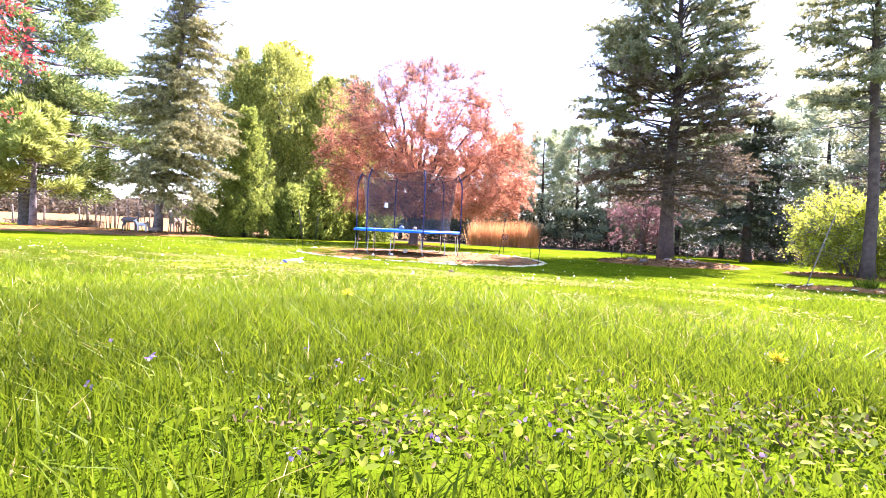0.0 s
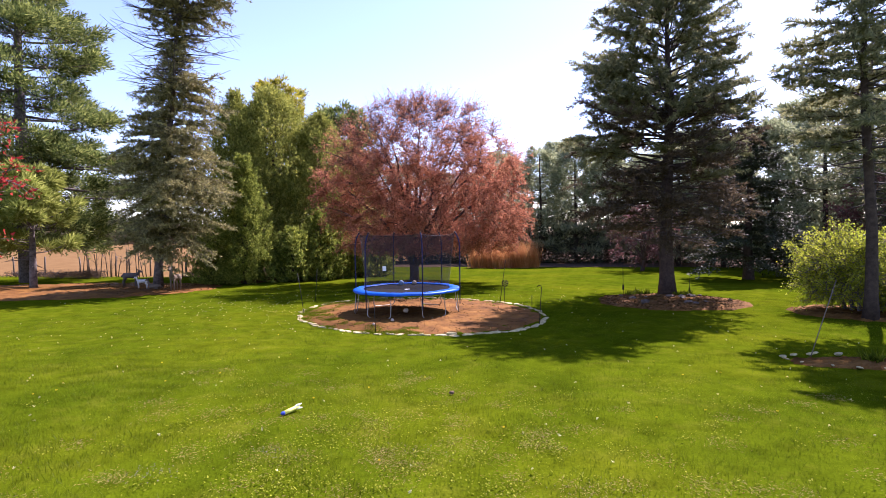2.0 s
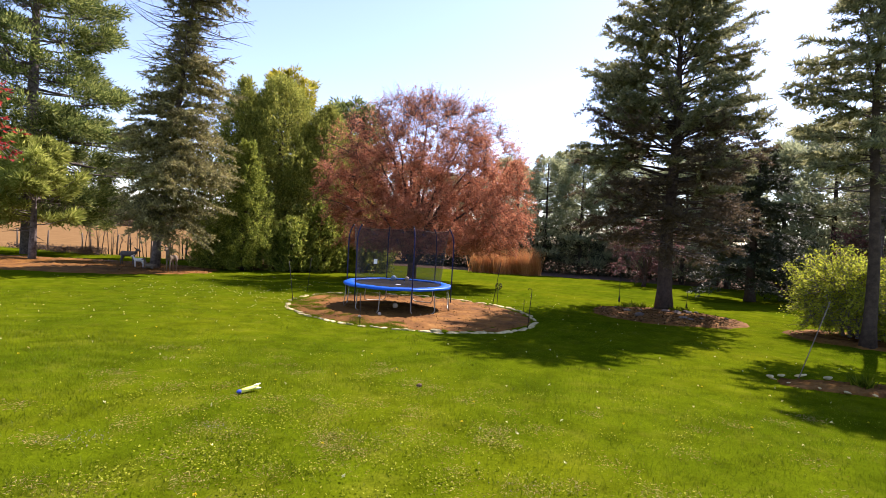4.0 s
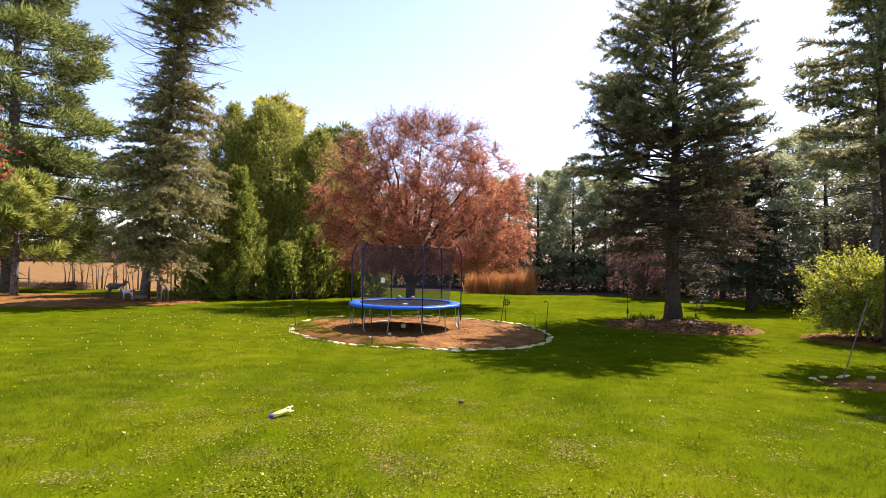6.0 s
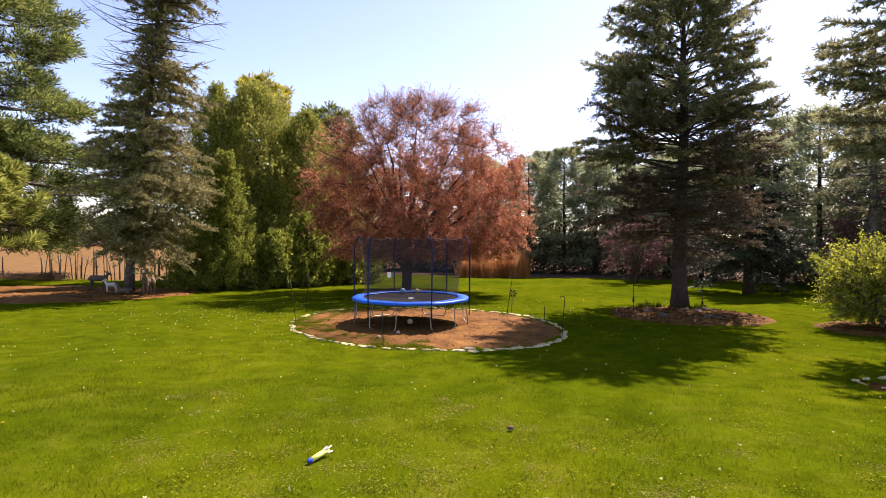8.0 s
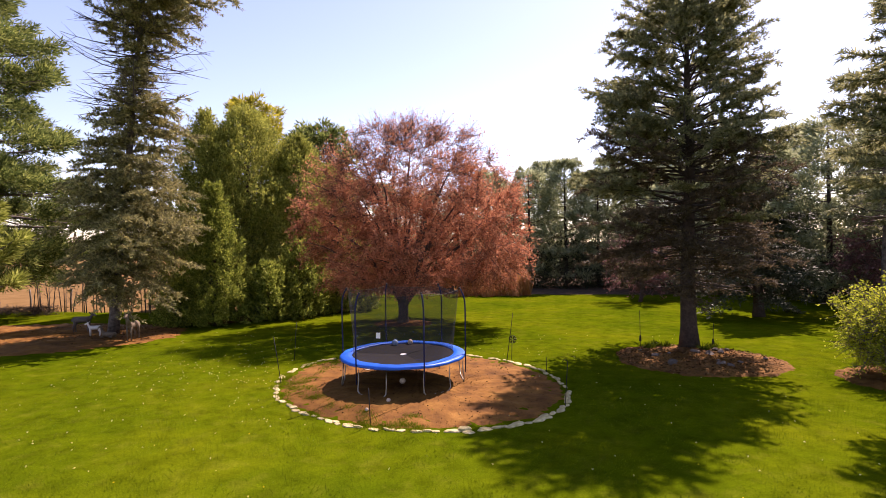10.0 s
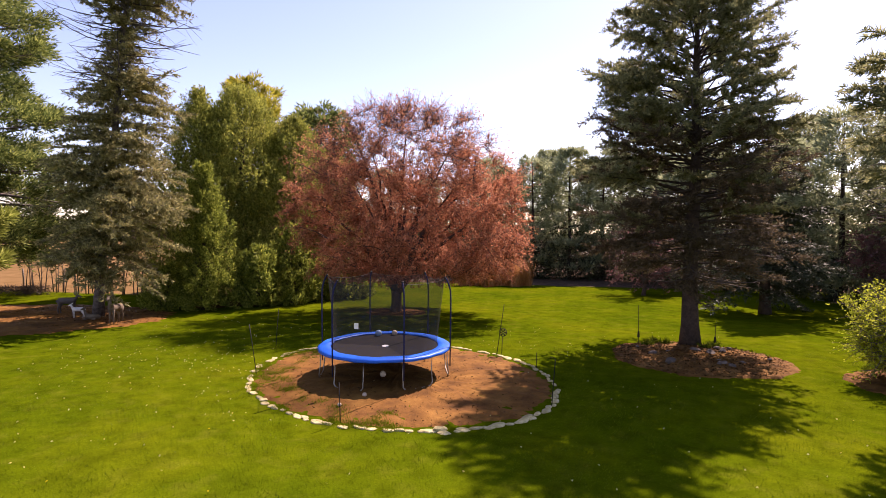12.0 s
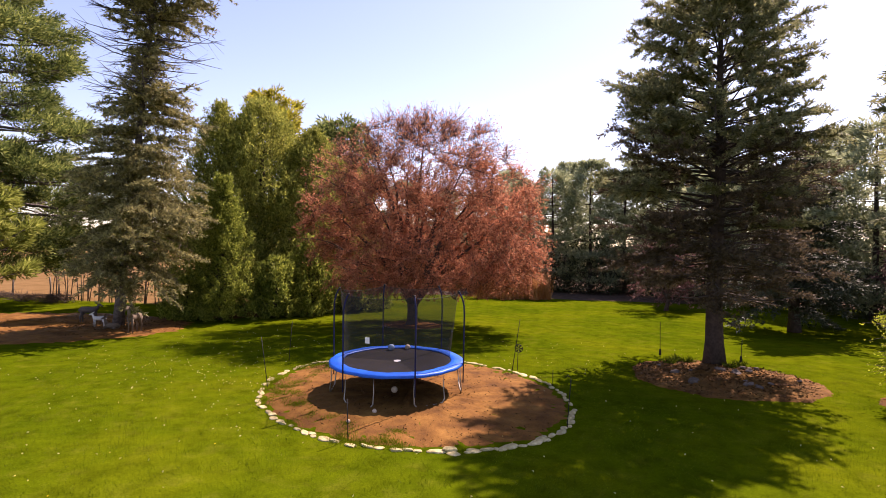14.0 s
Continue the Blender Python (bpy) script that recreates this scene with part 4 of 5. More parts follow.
tuft_conifer("spruce_tree", (11.0, 17.2), 11.4, [(0.43, 1.5), (0.52, 1.95), (0.75, 1.8), (0.9, 1.1), (1, 0.4)],
             "leaning thin-crowned spruce beside the lilac bush", "spruce_green", "bark_brown", 0.15, (-0.045, -0.02), first=4.9, whorl=0.40, per=6, tilt=(-0.25, 0.4), arch=0.10,
             hang=0.25, fan=0.72, inner=0.15, subs=4.0, needles=34, seed=25, uneven=0.32, dead=26, dead_z=(4.0, 9.0), dead_reach=1.9)
conifer("spruce_tree", (19.1, 32.2), 14.0, [(0.3, 1.9), (0.45, 2.7), (0.6, 2.7), (0.8, 2.0), (1, 0.4)], "tall ragged spruce behind the lilac bush", "spruce_green", "bark_grey", 0.24, (-0.01, 0),
        first=4.6, whorl=0.7, per=5, slope=(0.25, -0.3), lift=0.25, fan=0.26, drop=0.45, density=110, size=(0.17, 0.07), seed=53, uneven=0.45, dead=30, dead_z=(3.0, 8.0), dead_reach=2.2)
cedar_tree("cedar_tree", (-18.6, 31.2), 12.6, 3.2, "tall dark green arborvitae behind the old spruce", "cedar", 38000, seed=31, size=(0.12, 0.06), belly=0.3, tip=0.7, low=0.10)
cedar_tree("cedar_tree", (-15.6, 27.3), 7.4, 1.55, "bright green young arborvitae at the lawn edge", "cedar_bright", 30000, seed=32, size=(0.10, 0.055), belly=0.25, tip=0.7, lumps=0.26, clump=1.55)
cedar_tree("cedar_shrub", (-17.3, 26.6), 2.4, 1.0, "low bright green arborvitae shrub", "cedar_bright", 7000, seed=33, size=(0.10, 0.055), belly=0.4, tip=0.6, lumps=0.25, clump=1.6)
cedar_tree("cedar_tree", (-17.2, 33.4), 13.3, 4.0, "broad old arborvitae with a rounded top", "cedar", 54000, seed=34, size=(0.13, 0.065), belly=0.4, tip=0.5)
cedar_tree("cedar_tree", (-14.2, 34.6), 11.6, 3.6, "broad old arborvitae in the evergreen row", "cedar", 46000, seed=35, size=(0.13, 0.065), belly=0.35, tip=0.6)
cedar_tree("cedar_tree", (-13.6, 38.2), 10.3, 3.1, "arborvitae at the end of the evergreen row", "cedar", 36000, seed=36, belly=0.35, tip=0.6)
cedar_tree("hedge_shrub", (-10.6, 35.0), 4.2, 1.8, "yellow-green shrub below the evergreen row", "cedar_bright", 7000, seed=37, belly=0.5, tip=0.5, lumps=0.25)
for x, y, h, rad in [(-13.6, 29.2, 3.4, 1.35), (-12.6, 31.2, 4.4, 1.6), (-11.7, 33.4, 4.0, 1.6)]:
    cedar_tree("hedge_shrub", (x, y), h, rad, "dull yellow-green shrub below the evergreen row", "cedar_bright", 9000, seed=int(38 + y), belly=0.5, tip=0.5, lumps=0.45, group="shrubs below the evergreens", clump=1.4)
plume_pine("pine_tree", (-19.4, 38.3), 15.2, [(0.2, 2.2), (0.5, 2.4), (0.75, 2.2), (1, 0.7)], "yellow-green pine rising behind the evergreen row", "yellow_leaf", trunk=0.3,
           first=5.0, whorl=0.9, per=6, plumes=2.0, needles=60, puff=0.55, size=(0.34, 0.11), seed=26)
plume_pine("pine_tree", (-19.4, 50.5), 16.0, [(0.2, 3.6), (0.5, 3.8), (0.8, 3.2), (1, 0.8)], "dark pine standing far behind the plum tree", "pine_dark", "bark_brown", trunk=0.35,
           first=4.0, whorl=1.0, per=6, plumes=1.8, needles=55, puff=0.7, size=(0.42, 0.16), seed=27)
plum = dome_tree("plum_tree", (-5.75, 28.7), 10.4, 6.45, 1.95, 3.9, "wide purple-leaved plum tree, airy at the top", "plum_leaf", "bark_plum", 0.27, 1.15, branches=860, leaves=32, seed=41, shift=0.85, wisps=620, depth=0.76)
broadleaf("maple_tree", (-9.45, 5.8), 7.0, 2.4, 0.3, "small maple with bright red new leaves", "red_leaf", "bark_grey", 0.18, 1.2,
          limbs=7, subs=11, twigs=10, leaves=24, size=(0.07, 0.05), seed=42, droop=0.1, twig_len=(0.4, 1.0))
lilac = broadleaf("lilac_bush", (11.65, 19.0), 2.75, 1.95, 0.08, "rounded lilac bush in fresh yellow-green leaf", "lilac_leaf", "bark_grey", 0.05, 0.5,
                  limbs=14, subs=22, twigs=13, leaves=17, size=(0.062, 0.04), core=0.45, seed=43, droop=0.05, stems=7, twig_len=(0.25, 0.6), category="bush", broad=True)
broadleaf("crabapple_tree", (8.9, 41.6), 5.8, 2.6, 0.9, "small pinkish-brown crabapple on the far lawn", "pink_leaf", "bark_plum", 0.14, 0.9,
          limbs=7, subs=9, twigs=10, leaves=14, size=(0.13, 0.07), seed=44, droop=0.2, twig_len=(0.5, 1.2))
broadleaf("crabapple_tree", (21.0, 34.0), 6.0, 2.8, 0.9, "reddish crabapple at the edge of the wood", "pink_leaf", "bark_plum", 0.14, 0.9,
          limbs=7, subs=9, twigs=10, leaves=14, size=(0.13, 0.07), seed=45, droop=0.2, twig_len=(0.5, 1.2))
conifer("spruce_tree", (13.3, 33.0), 9.4, [(0.05, 3.4), (0.4, 2.7), (0.8, 1.2), (1, 0.2)], "dark spruce at the edge of the wood", "under_leaf", "bark_brown", 0.26,
        first=1.6, whorl=0.45, per=7, slope=(0.2, -0.25), lift=0.2, fan=0.28, drop=0.4, density=170, size=(0.19, 0.08), seed=28)


def wood_row():
    """The wood that closes the far side of the lawn: pines and spruces of uneven height."""
    r = np.random.default_rng(51)
    spots = [(-6.5, 57, 9.5), (-2.0, 54, 10.5), (1.0, 52.5, 11.3), (4.4, 52.0, 12.0), (7.6, 53.5, 11.0), (10.8, 51.5, 10.0), (13.5, 50.0, 10.5), (16.5, 47.5, 10.5), (19.0, 44.0, 11.0),
             (20.5, 40.0, 12.0), (23.5, 39.0, 11.5), (25.5, 34.5, 12.5), (24.5, 30.0, 11.5), (27.0, 27.0, 12.0), (17.0, 52.0, 12.0), (-10.5, 58, 10.0), (-15.0, 57.0, 11.0)]
    spots += [(-3.8, 60, 12.5), (2.6, 58.5, 13.0), (9.2, 58, 13.0), (14.8, 56, 13.0), (22.0, 48, 13.5), (27.5, 42, 14.5), (29.5, 35, 15.0), (31.0, 28.5, 15.0)]
    spots = [(x * 1.08, y * 1.08, h * 1.07) if y > 49.5 and x < 12 else (x, y, h) for x, y, h in spots]
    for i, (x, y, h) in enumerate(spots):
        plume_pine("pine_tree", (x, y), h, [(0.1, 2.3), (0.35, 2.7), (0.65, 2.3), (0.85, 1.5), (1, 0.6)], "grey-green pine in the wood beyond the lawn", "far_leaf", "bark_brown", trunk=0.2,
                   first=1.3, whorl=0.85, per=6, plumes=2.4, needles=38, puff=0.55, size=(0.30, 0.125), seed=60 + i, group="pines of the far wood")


wood_row()


def undergrowth(name, spots, label, leaf, seed, count=5000, size=(0.22, 0.12)):
    r = np.random.default_rng(seed)
    b = Buf()
    for x, y, rad, h in spots:
        n = count
        d = unit(r.normal(size=(n, 3)))
        d[:, 2] = np.abs(d[:, 2])
        f = 0.55 + 0.5 * r.random((n, 1)) ** 0.5
        f *= 1 + 0.2 * np.sin(4 * np.arctan2(d[:, 1:2], d[:, :1]) + x)
        p = d * f * np.array([rad, rad, h]) + np.array([x, y, gz(x, y)])
        big = 0.6 + 0.8 * r.random(n)
        b.leaves(p, d + 0.8 * r.normal(size=(n, 3)), size[0] * big, size[1] * big)
    return solid(name, b.mesh(name, M[leaf]), label, "undergrowth", kind="stuff")


# brush whose dark leaf colour carries the shadow beneath the far pines
undergrowth("wood_undergrowth", [(x, 57.5 + 1.2 * math.sin(x), 2.8, 4.6 + 1.0 * math.sin(x * 1.7)) for x in np.arange(-13, 19, 2.2)]
            + [(19.5 + 1.2 * k, 47.5 - 3.0 * k, 2.4, 4.2 + 0.8 * math.sin(k * 2.1)) for k in range(8)], "brush along the foot of the wood, darkened as shade under the pines", "under_leaf", 71, 2400, (0.26, 0.14))

# distant tree line beyond the field
def far_line():
    r = np.random.default_rng(72)
    b = Buf()
    for k in range(260):
        a = r.uniform(radians(100), radians(165))
        far = r.uniform(260, 340)
        x, y = far * math.cos(a), far * math.sin(a)
        h, w = r.uniform(6, 12), r.uniform(5, 10)
        n = 150
        d = unit(r.normal(size=(n, 3)))
        p = d * np.array([w, w, h * 0.5]) + np.array([x, y, gz(x, y) + h * 0.5])
        b.leaves(p, r.normal(size=(n, 3)), 2.0, 1.3)
    return solid("distant_woods", b.mesh("distant_woods", M["needle_brown"]), "hazy grey-brown line of woods beyond the field", "woods", kind="backdrop")


far_line()


# ---- trampoline ----
def trampoline(cx, cy):
    z0 = gz(cx, cy)
    ob = thing("trampoline", (cx, cy, z0), "round trampoline with blue pad and black safety net", "trampoline")
    R, H = 1.82, 0.82
    # padded ring over the springs, sagging a little between the legs
    n = 72
    b = Buf()
    prof = [(-0.34, -0.012), (-0.335, 0.016), (-0.2, 0.026), (-0.05, 0.022), (0.0, 0.0), (0.012, -0.055), (0.0, -0.062), (-0.03, -0.012), (-0.2, -0.014)]
    th = np.arange(n) * 2 * np.pi / n
    v = []
    for dr, dz in prof:
        sag = 0.006 * np.sin(th * 9 + dr * 20) + 0.004 * np.sin(th * 23)
        rr = R + dr + 0.006 * np.sin(th * 17)
        v.append(np.stack([rr * np.cos(th), rr * np.sin(th), H + dz + sag], -1))
    v = np.concatenate(v)
    m = len(prof)
    j = np.arange(n)
    q = np.concatenate([np.stack([k * n + j, k * n + (j + 1) % n, ((k + 1) % m) * n + (j + 1) % n, ((k + 1) % m) * n + j], -1) for k in range(m)])
    part("pad", mesh_from("pad", v, q[:, ::-1], M["pad_blue"], True), ob, "glossy blue vinyl safety pad")
    # jumping mat
    b = Buf()
    rings = 8
    v = [np.array([[0, 0, H - 0.045]])]
    for k in range(1, rings + 1):
        rr = (R - 0.26) * k / rings
        v.append(np.stack([rr * np.cos(th), rr * np.sin(th), np.full(n, H - 0.045 + 0.03 * (k / rings) ** 2)], -1))
    v = np.concatenate(v)
    low = v.copy()
    low[:, 2] -= 0.006
    q = np.concatenate([np.stack([1 + k * n + j, 1 + (k + 1) * n + j, 1 + (k + 1) * n + (j + 1) % n, 1 + k * n + (j + 1) % n], -1) for k in range(rings - 1)])
    t = np.stack([np.zeros(n, int), 1 + j, 1 + (j + 1) % n], -1)
    nn = len(v)
    part("mat", mesh_from("mat", np.concatenate([v, low]), [np.concatenate([q, q[:, ::-1] + nn]), np.concatenate([t, t[:, ::-1] + nn])], M["mat_black"], True), ob, "black woven jumping mat")
    # tubular ring and legs
    b = Buf()
    ring = np.stack([(R - 0.06) * np.cos(np.append(th, th[0])), (R - 0.06) * np.sin(np.append(th, th[0])), np.full(n + 1, H - 0.04)], -1)
    b.tube(ring, np.full(n + 1, 0.021), 8, False)
    part("frame_ring", b.mesh("frame_ring", M["steel"], True), ob, "galvanised steel ring")
    first = [-119, -59, 1, 61, 121, 181]
    for a in first:
        b = Buf()
        a0, a1 = radians(a), radians(a + 28)
        p0, p1 = np.array([math.cos(a0), math.sin(a0), 0]) * (R - 0.06), np.array([math.cos(a1), math.sin(a1), 0]) * (R - 0.06)
        up = np.array([0, 0, 1.0])
        low0, low1 = p0 * 1.02 + up * 0.025, p1 * 1.02 + up * 0.025
        mid = (low0 + low1) / 2
        pts = [p0 + up * (H - 0.05), p0 + up * 0.4, low0 + up * 0.10, low0 * 0.93 + low1 * 0.07 + up * 0.02, low0 * 0.8 + low1 * 0.2, mid, low0 * 0.2 + low1 * 0.8, low0 * 0.07 + low1 * 0.93 + up * 0.02, low1 + up * 0.10, p1 + up * 0.4, p1 + up * (H - 0.05)]
        b.tube(pts, np.full(len(pts), 0.0165), 8)
        part("leg", b.mesh("leg", M["steel"], True), ob, "bent steel tube leg")
    tops = []
    for a in first:
        b = Buf()
        a0 = radians(a)
        w = np.array([math.cos(a0), math.sin(a0), 0])
        up = np.array([0, 0, 1.0])
        pts = [w * (R + 0.02) + up * 0.30, w * (R + 0.025) + up * 1.2, w * (R + 0.03) + up * 2.1, w * (R + 0.02) + up * 2.35, w * (R - 0.02) + up * 2.52, w * (R - 0.09) + up * 2.67, w * (R - 0.12) + up * 2.71]
        b.tube(pts, [0.016, 0.020, 0.021, 0.021, 0.021, 0.020, 0.018], 10)
        pole = part("pole", b.mesh("pole", M["pole_blue"], True), ob, "curved net pole in dark blue foam")
        cap = shaped("cap", lambda bm: bmesh.ops.create_uvsphere(bm, u_segments=10, v_segments=6, radius=0.034), M["iron"], smooth=True)
        part("cap", cap, pole, "black end cap", pose(*(w * (R - 0.125) + up * 2.715)))
        tops.append(w * (R - 0.15) + up * 2.68)
    # net: hangs between the pole tops, down to the inner edge of the pad
    tops = np.array(tops)
    seg, rows = 10, 8
    v = []
    for k in range(rows + 1):
        f = k / rows
        for i in range(6):
            for s in range(seg):
                u = s / seg
                hi = tops[i] * (1 - u) + tops[(i + 1) % 6] * u - np.array([0, 0, 0.07 * 4 * u * (1 - u)])
                a = radians(first[i] + 60 * u)
                lo = np.array([math.cos(a), math.sin(a), 0]) * (R - 0.36) + np.array([0, 0, H + 0.0])
                p = lo * f + hi * (1 - f)
                pull = 1 - 0.05 * math.sin(f * math.pi) * 4 * u * (1 - u)
                v.append((p[0] * pull, p[1] * pull, p[2]))
    w = 6 * seg
    j = np.arange(w)
    q = np.concatenate([np.stack([k * w + j, k * w + (j + 1) % w, (k + 1) * w + (j + 1) % w, (k + 1) * w + j], -1) for k in range(rows)])
    net = part("net", mesh_from("net", v, q, M["net"], True), ob, "fine black see-through safety net")
    b = Buf()
    hem = np.array(v[:w] + v[:1])
    b.tube(hem, np.full(len(hem), 0.005), 5, False)
    part("hem", b.mesh("hem", M["iron"]), net, "black top cord of the net")

    def card(bm):
        bmesh.ops.create_cube(bm, size=1, matrix=Matrix.Diagonal((0.12, 0.008, 0.15, 1)))
    part("tag", shaped("tag", card, M["white"], 0.002), net, "small white warning tag", pose(-0.30, -1.52, 1.60, 0, 0, -8))
    return ob


trampoline(-2.94, 17.2)


def ball(name, x, y, z, radius, material, label):
    me = shaped(name, lambda bm: bmesh.ops.create_uvsphere(bm, u_segments=20, v_segments=12, radius=radius), M[material], smooth=True)
    return solid(name, me, label, "ball", at=pose(x, y, z))


ball("play_ball", -3.50, 18.42, 0.89, 0.10, "ball_blue", "pale blue and white ball on the trampoline mat")
ball("play_ball", -3.05, 18.62, 0.88, 0.085, "ball_tan", "cream and brown ball on the trampoline mat")
ball("play_ball", -2.86, 16.75, gz(-2.86, 16.75) + 0.115, 0.085, "ball_tan", "tan ball on the mulch under the trampoline")
ball("play_ball", -2.82, 15.09, gz(-2.82, 15.09) + 0.07, 0.055, "ball_tan", "small pale ball at the edge of the trampoline shadow")
ball("play_ball", -3.14, 14.3, gz(-3.14, 14.3) + 0.065, 0.045, "ball_tan", "small pale ball in front of the trampoline")

disc = shaped("flying_disc", lambda bm: bmesh.ops.create_cone(bm, cap_ends=True, segments=24, radius1=0.11, radius2=0.095, depth=0.02), M["white"], 0.004, True)
solid("flying_disc", disc, "pale throwing disc lying on the mat", "toy", at=pose(-2.93, 17.2, 0.792, 2, 0, 0))


# ---- stones ----
def stone_mesh(name, seed, material, sx, sy, sz):
    r = np.random.default_rng(seed)

    def make(bm):
        bmesh.ops.create_icosphere(bm, subdivisions=2, radius=1)
        for v in bm.verts:
            c = v.co
            k = 1 + 0.08 * r.normal() + 0.16 * math.sin(3 * c.x + 2 * c.y + seed)
            flat = max(-0.7, min(0.7, c.z)) / 0.7
            v.co = Vector((c.x * sx * k, c.y * sy * (1 + 0.08 * r.normal() + 0.16 * math.sin(2 * c.x - 3 * c.y + seed)), flat * sz * (1 + 0.1 * r.normal())))
    return shaped(name, make, material)


STONES = [stone_mesh("stone", 80 + i, M["stone"], 0.125 + 0.035 * (i % 3), 0.08 + 0.018 * (i % 2), 0.019 + 0.006 * (i % 3)) for i in range(7)]
ROCKS = [stone_mesh("rock", 90 + i, M["rock_grey"], 0.12 + 0.03 * (i % 3), 0.10, 0.07) for i in range(4)]


def stone_ring():
    r = np.random.default_rng(81)
    c, s = math.cos(radians(RING["turn"])), math.sin(radians(RING["turn"]))
    n = 118
    for k in range(n):
        th = 2 * math.pi * (k + 0.3 * r.normal()) / n
        f = 1.01 + 0.008 * r.normal()
        x, y = RING["rx"] * f * math.cos(th), RING["ry"] * f * math.sin(th)
        wx, wy = RING["centre"][0] + c * x - s * y, RING["centre"][1] + s * x + c * y
        tx, ty = -RING["rx"] * math.sin(th), RING["ry"] * math.cos(th)
        along = math.degrees(math.atan2(s * tx + c * ty, c * tx - s * ty))
        if r.random() < 0.14:
            continue
        sc = 0.55 + 0.55 * r.random()
        ob = new("edging_stone", STONES[k % 7])
        ob.matrix_world = pose(wx, wy, gz(wx, wy) + 0.008, 4 * r.normal(), 4 * r.normal(), along + 10 * r.normal()) @ Matrix.Diagonal((sc, sc, 0.8 + 0.4 * r.random(), 1))
        tagged(ob, "pale limestone edging stone laid round the mulch bed", "stone", "stones round the bed")
    ob = new("edging_stone", STONES[2])
    ob.matrix_world = pose(-0.69, 13.42, gz(-0.69, 13.42) + 0.05, 5, 4, 20) @ Matrix.Diagonal((0.8, 1.1, 1.2, 1))
    tagged(ob, "large square white limestone block of the bed edge", "stone", "stones round the bed")


stone_ring()


def loose_rocks():
    r = np.random.default_rng(82)
    for k in range(18):
        a, f = r.uniform(0, 6.28), r.uniform(0.2, 0.85)
        x, y = 6.35 + 2.7 * f * math.cos(a), 20.8 + 2.4 * f * math.sin(a)
        sc = 0.5 + 0.8 * r.random()
        ob = new("rock", ROCKS[k % 4])
        ob.matrix_world = pose(x, y, gz(x, y) + 0.10, 10 * r.normal(), 10 * r.normal(), r.uniform(0, 360)) @ Matrix.Diagonal((sc, sc, sc, 1))
        tagged(ob, "grey-pink rock half sunk in the spruce mulch", "stone", "rocks under the spruce")
    for k, (x, y) in enumerate([(6.45, 11.55), (6.7, 11.7), (6.4, 11.3), (6.55, 11.0), (6.95, 10.75), (7.3, 10.6), (7.7, 10.55), (8.2, 10.55), (7.1, 11.85), (7.6, 11.9)]):
        sc = 0.32 + 0.35 * r.random()
        ob = new("edging_stone", STONES[k % 7])
        ob.matrix_world = pose(x, y + 0.15, gz(x, y) + 0.04, 8 * r.normal(), 8 * r.normal(), r.uniform(0, 360)) @ Matrix.Diagonal((sc, sc, sc * 1.2, 1))
        tagged(ob, "pale stone at the edge of the small flower bed", "stone", "stones of the small bed")


loose_rocks()


# ---- stakes, windmill ----
def stake(x, y, top, height, label, hook=False, lamp=False):
    z = gz(x, y)
    ob = thing("garden_stake", (x, y, z), label, "garden stake", "stakes in the garden")
    b = Buf()
    dx, dy = top[0] - x, top[1] - y
    pts = [np.array([0, 0, -0.08]), np.array([dx * 0.5, dy * 0.5, height * 0.5]), np.array([dx, dy, height])]
    if hook:
        pts += [np.array([dx - 0.03, dy, height + 0.04]), np.array([dx - 0.09, dy, height + 0.05]), np.array([dx - 0.12, dy, height])]
    b.tube(pts, np.full(len(pts), 0.0105), 7)
    part("rod", b.mesh("rod", M["iron"], True), ob)
    if lamp:
        def body(bm):
            bmesh.ops.create_cone(bm, cap_ends=True, segments=12, radius1=0.045, radius2=0.03, depth=0.22)
        part("holder", shaped("holder", body, M["iron"], 0.006, True), ob, "dark holder on the rod", pose(dx * 0.25, dy * 0.25, height * 0.25))
    return ob


stake(-6.45, 16.55, (-6.65, 16.51), 1.40, "thin leaning dark iron stake at the bed edge")
stake(-7.44, 19.47, (-7.34, 19.49), 1.33, "thin dark iron stake behind the bed edge")
stake(-2.78, 13.44, (-2.81, 13.43), 0.84, "short dark iron stake at the front of the bed")
stake(1.56, 15.32, (1.63, 15.33), 1.10, "dark iron hooked stake at the bed edge", hook=True)
stake(1.25, 18.7, (1.25, 18.7), 0.45, "short dark stake at the bed edge")
stake(4.95, 23.0, (4.93, 23.0), 1.42, "dark iron stake with a holder beside the spruce", lamp=True)
stake(7.6, 23.2, (7.63, 23.2), 0.95, "dark iron stake with a holder beside the spruce", lamp=True)


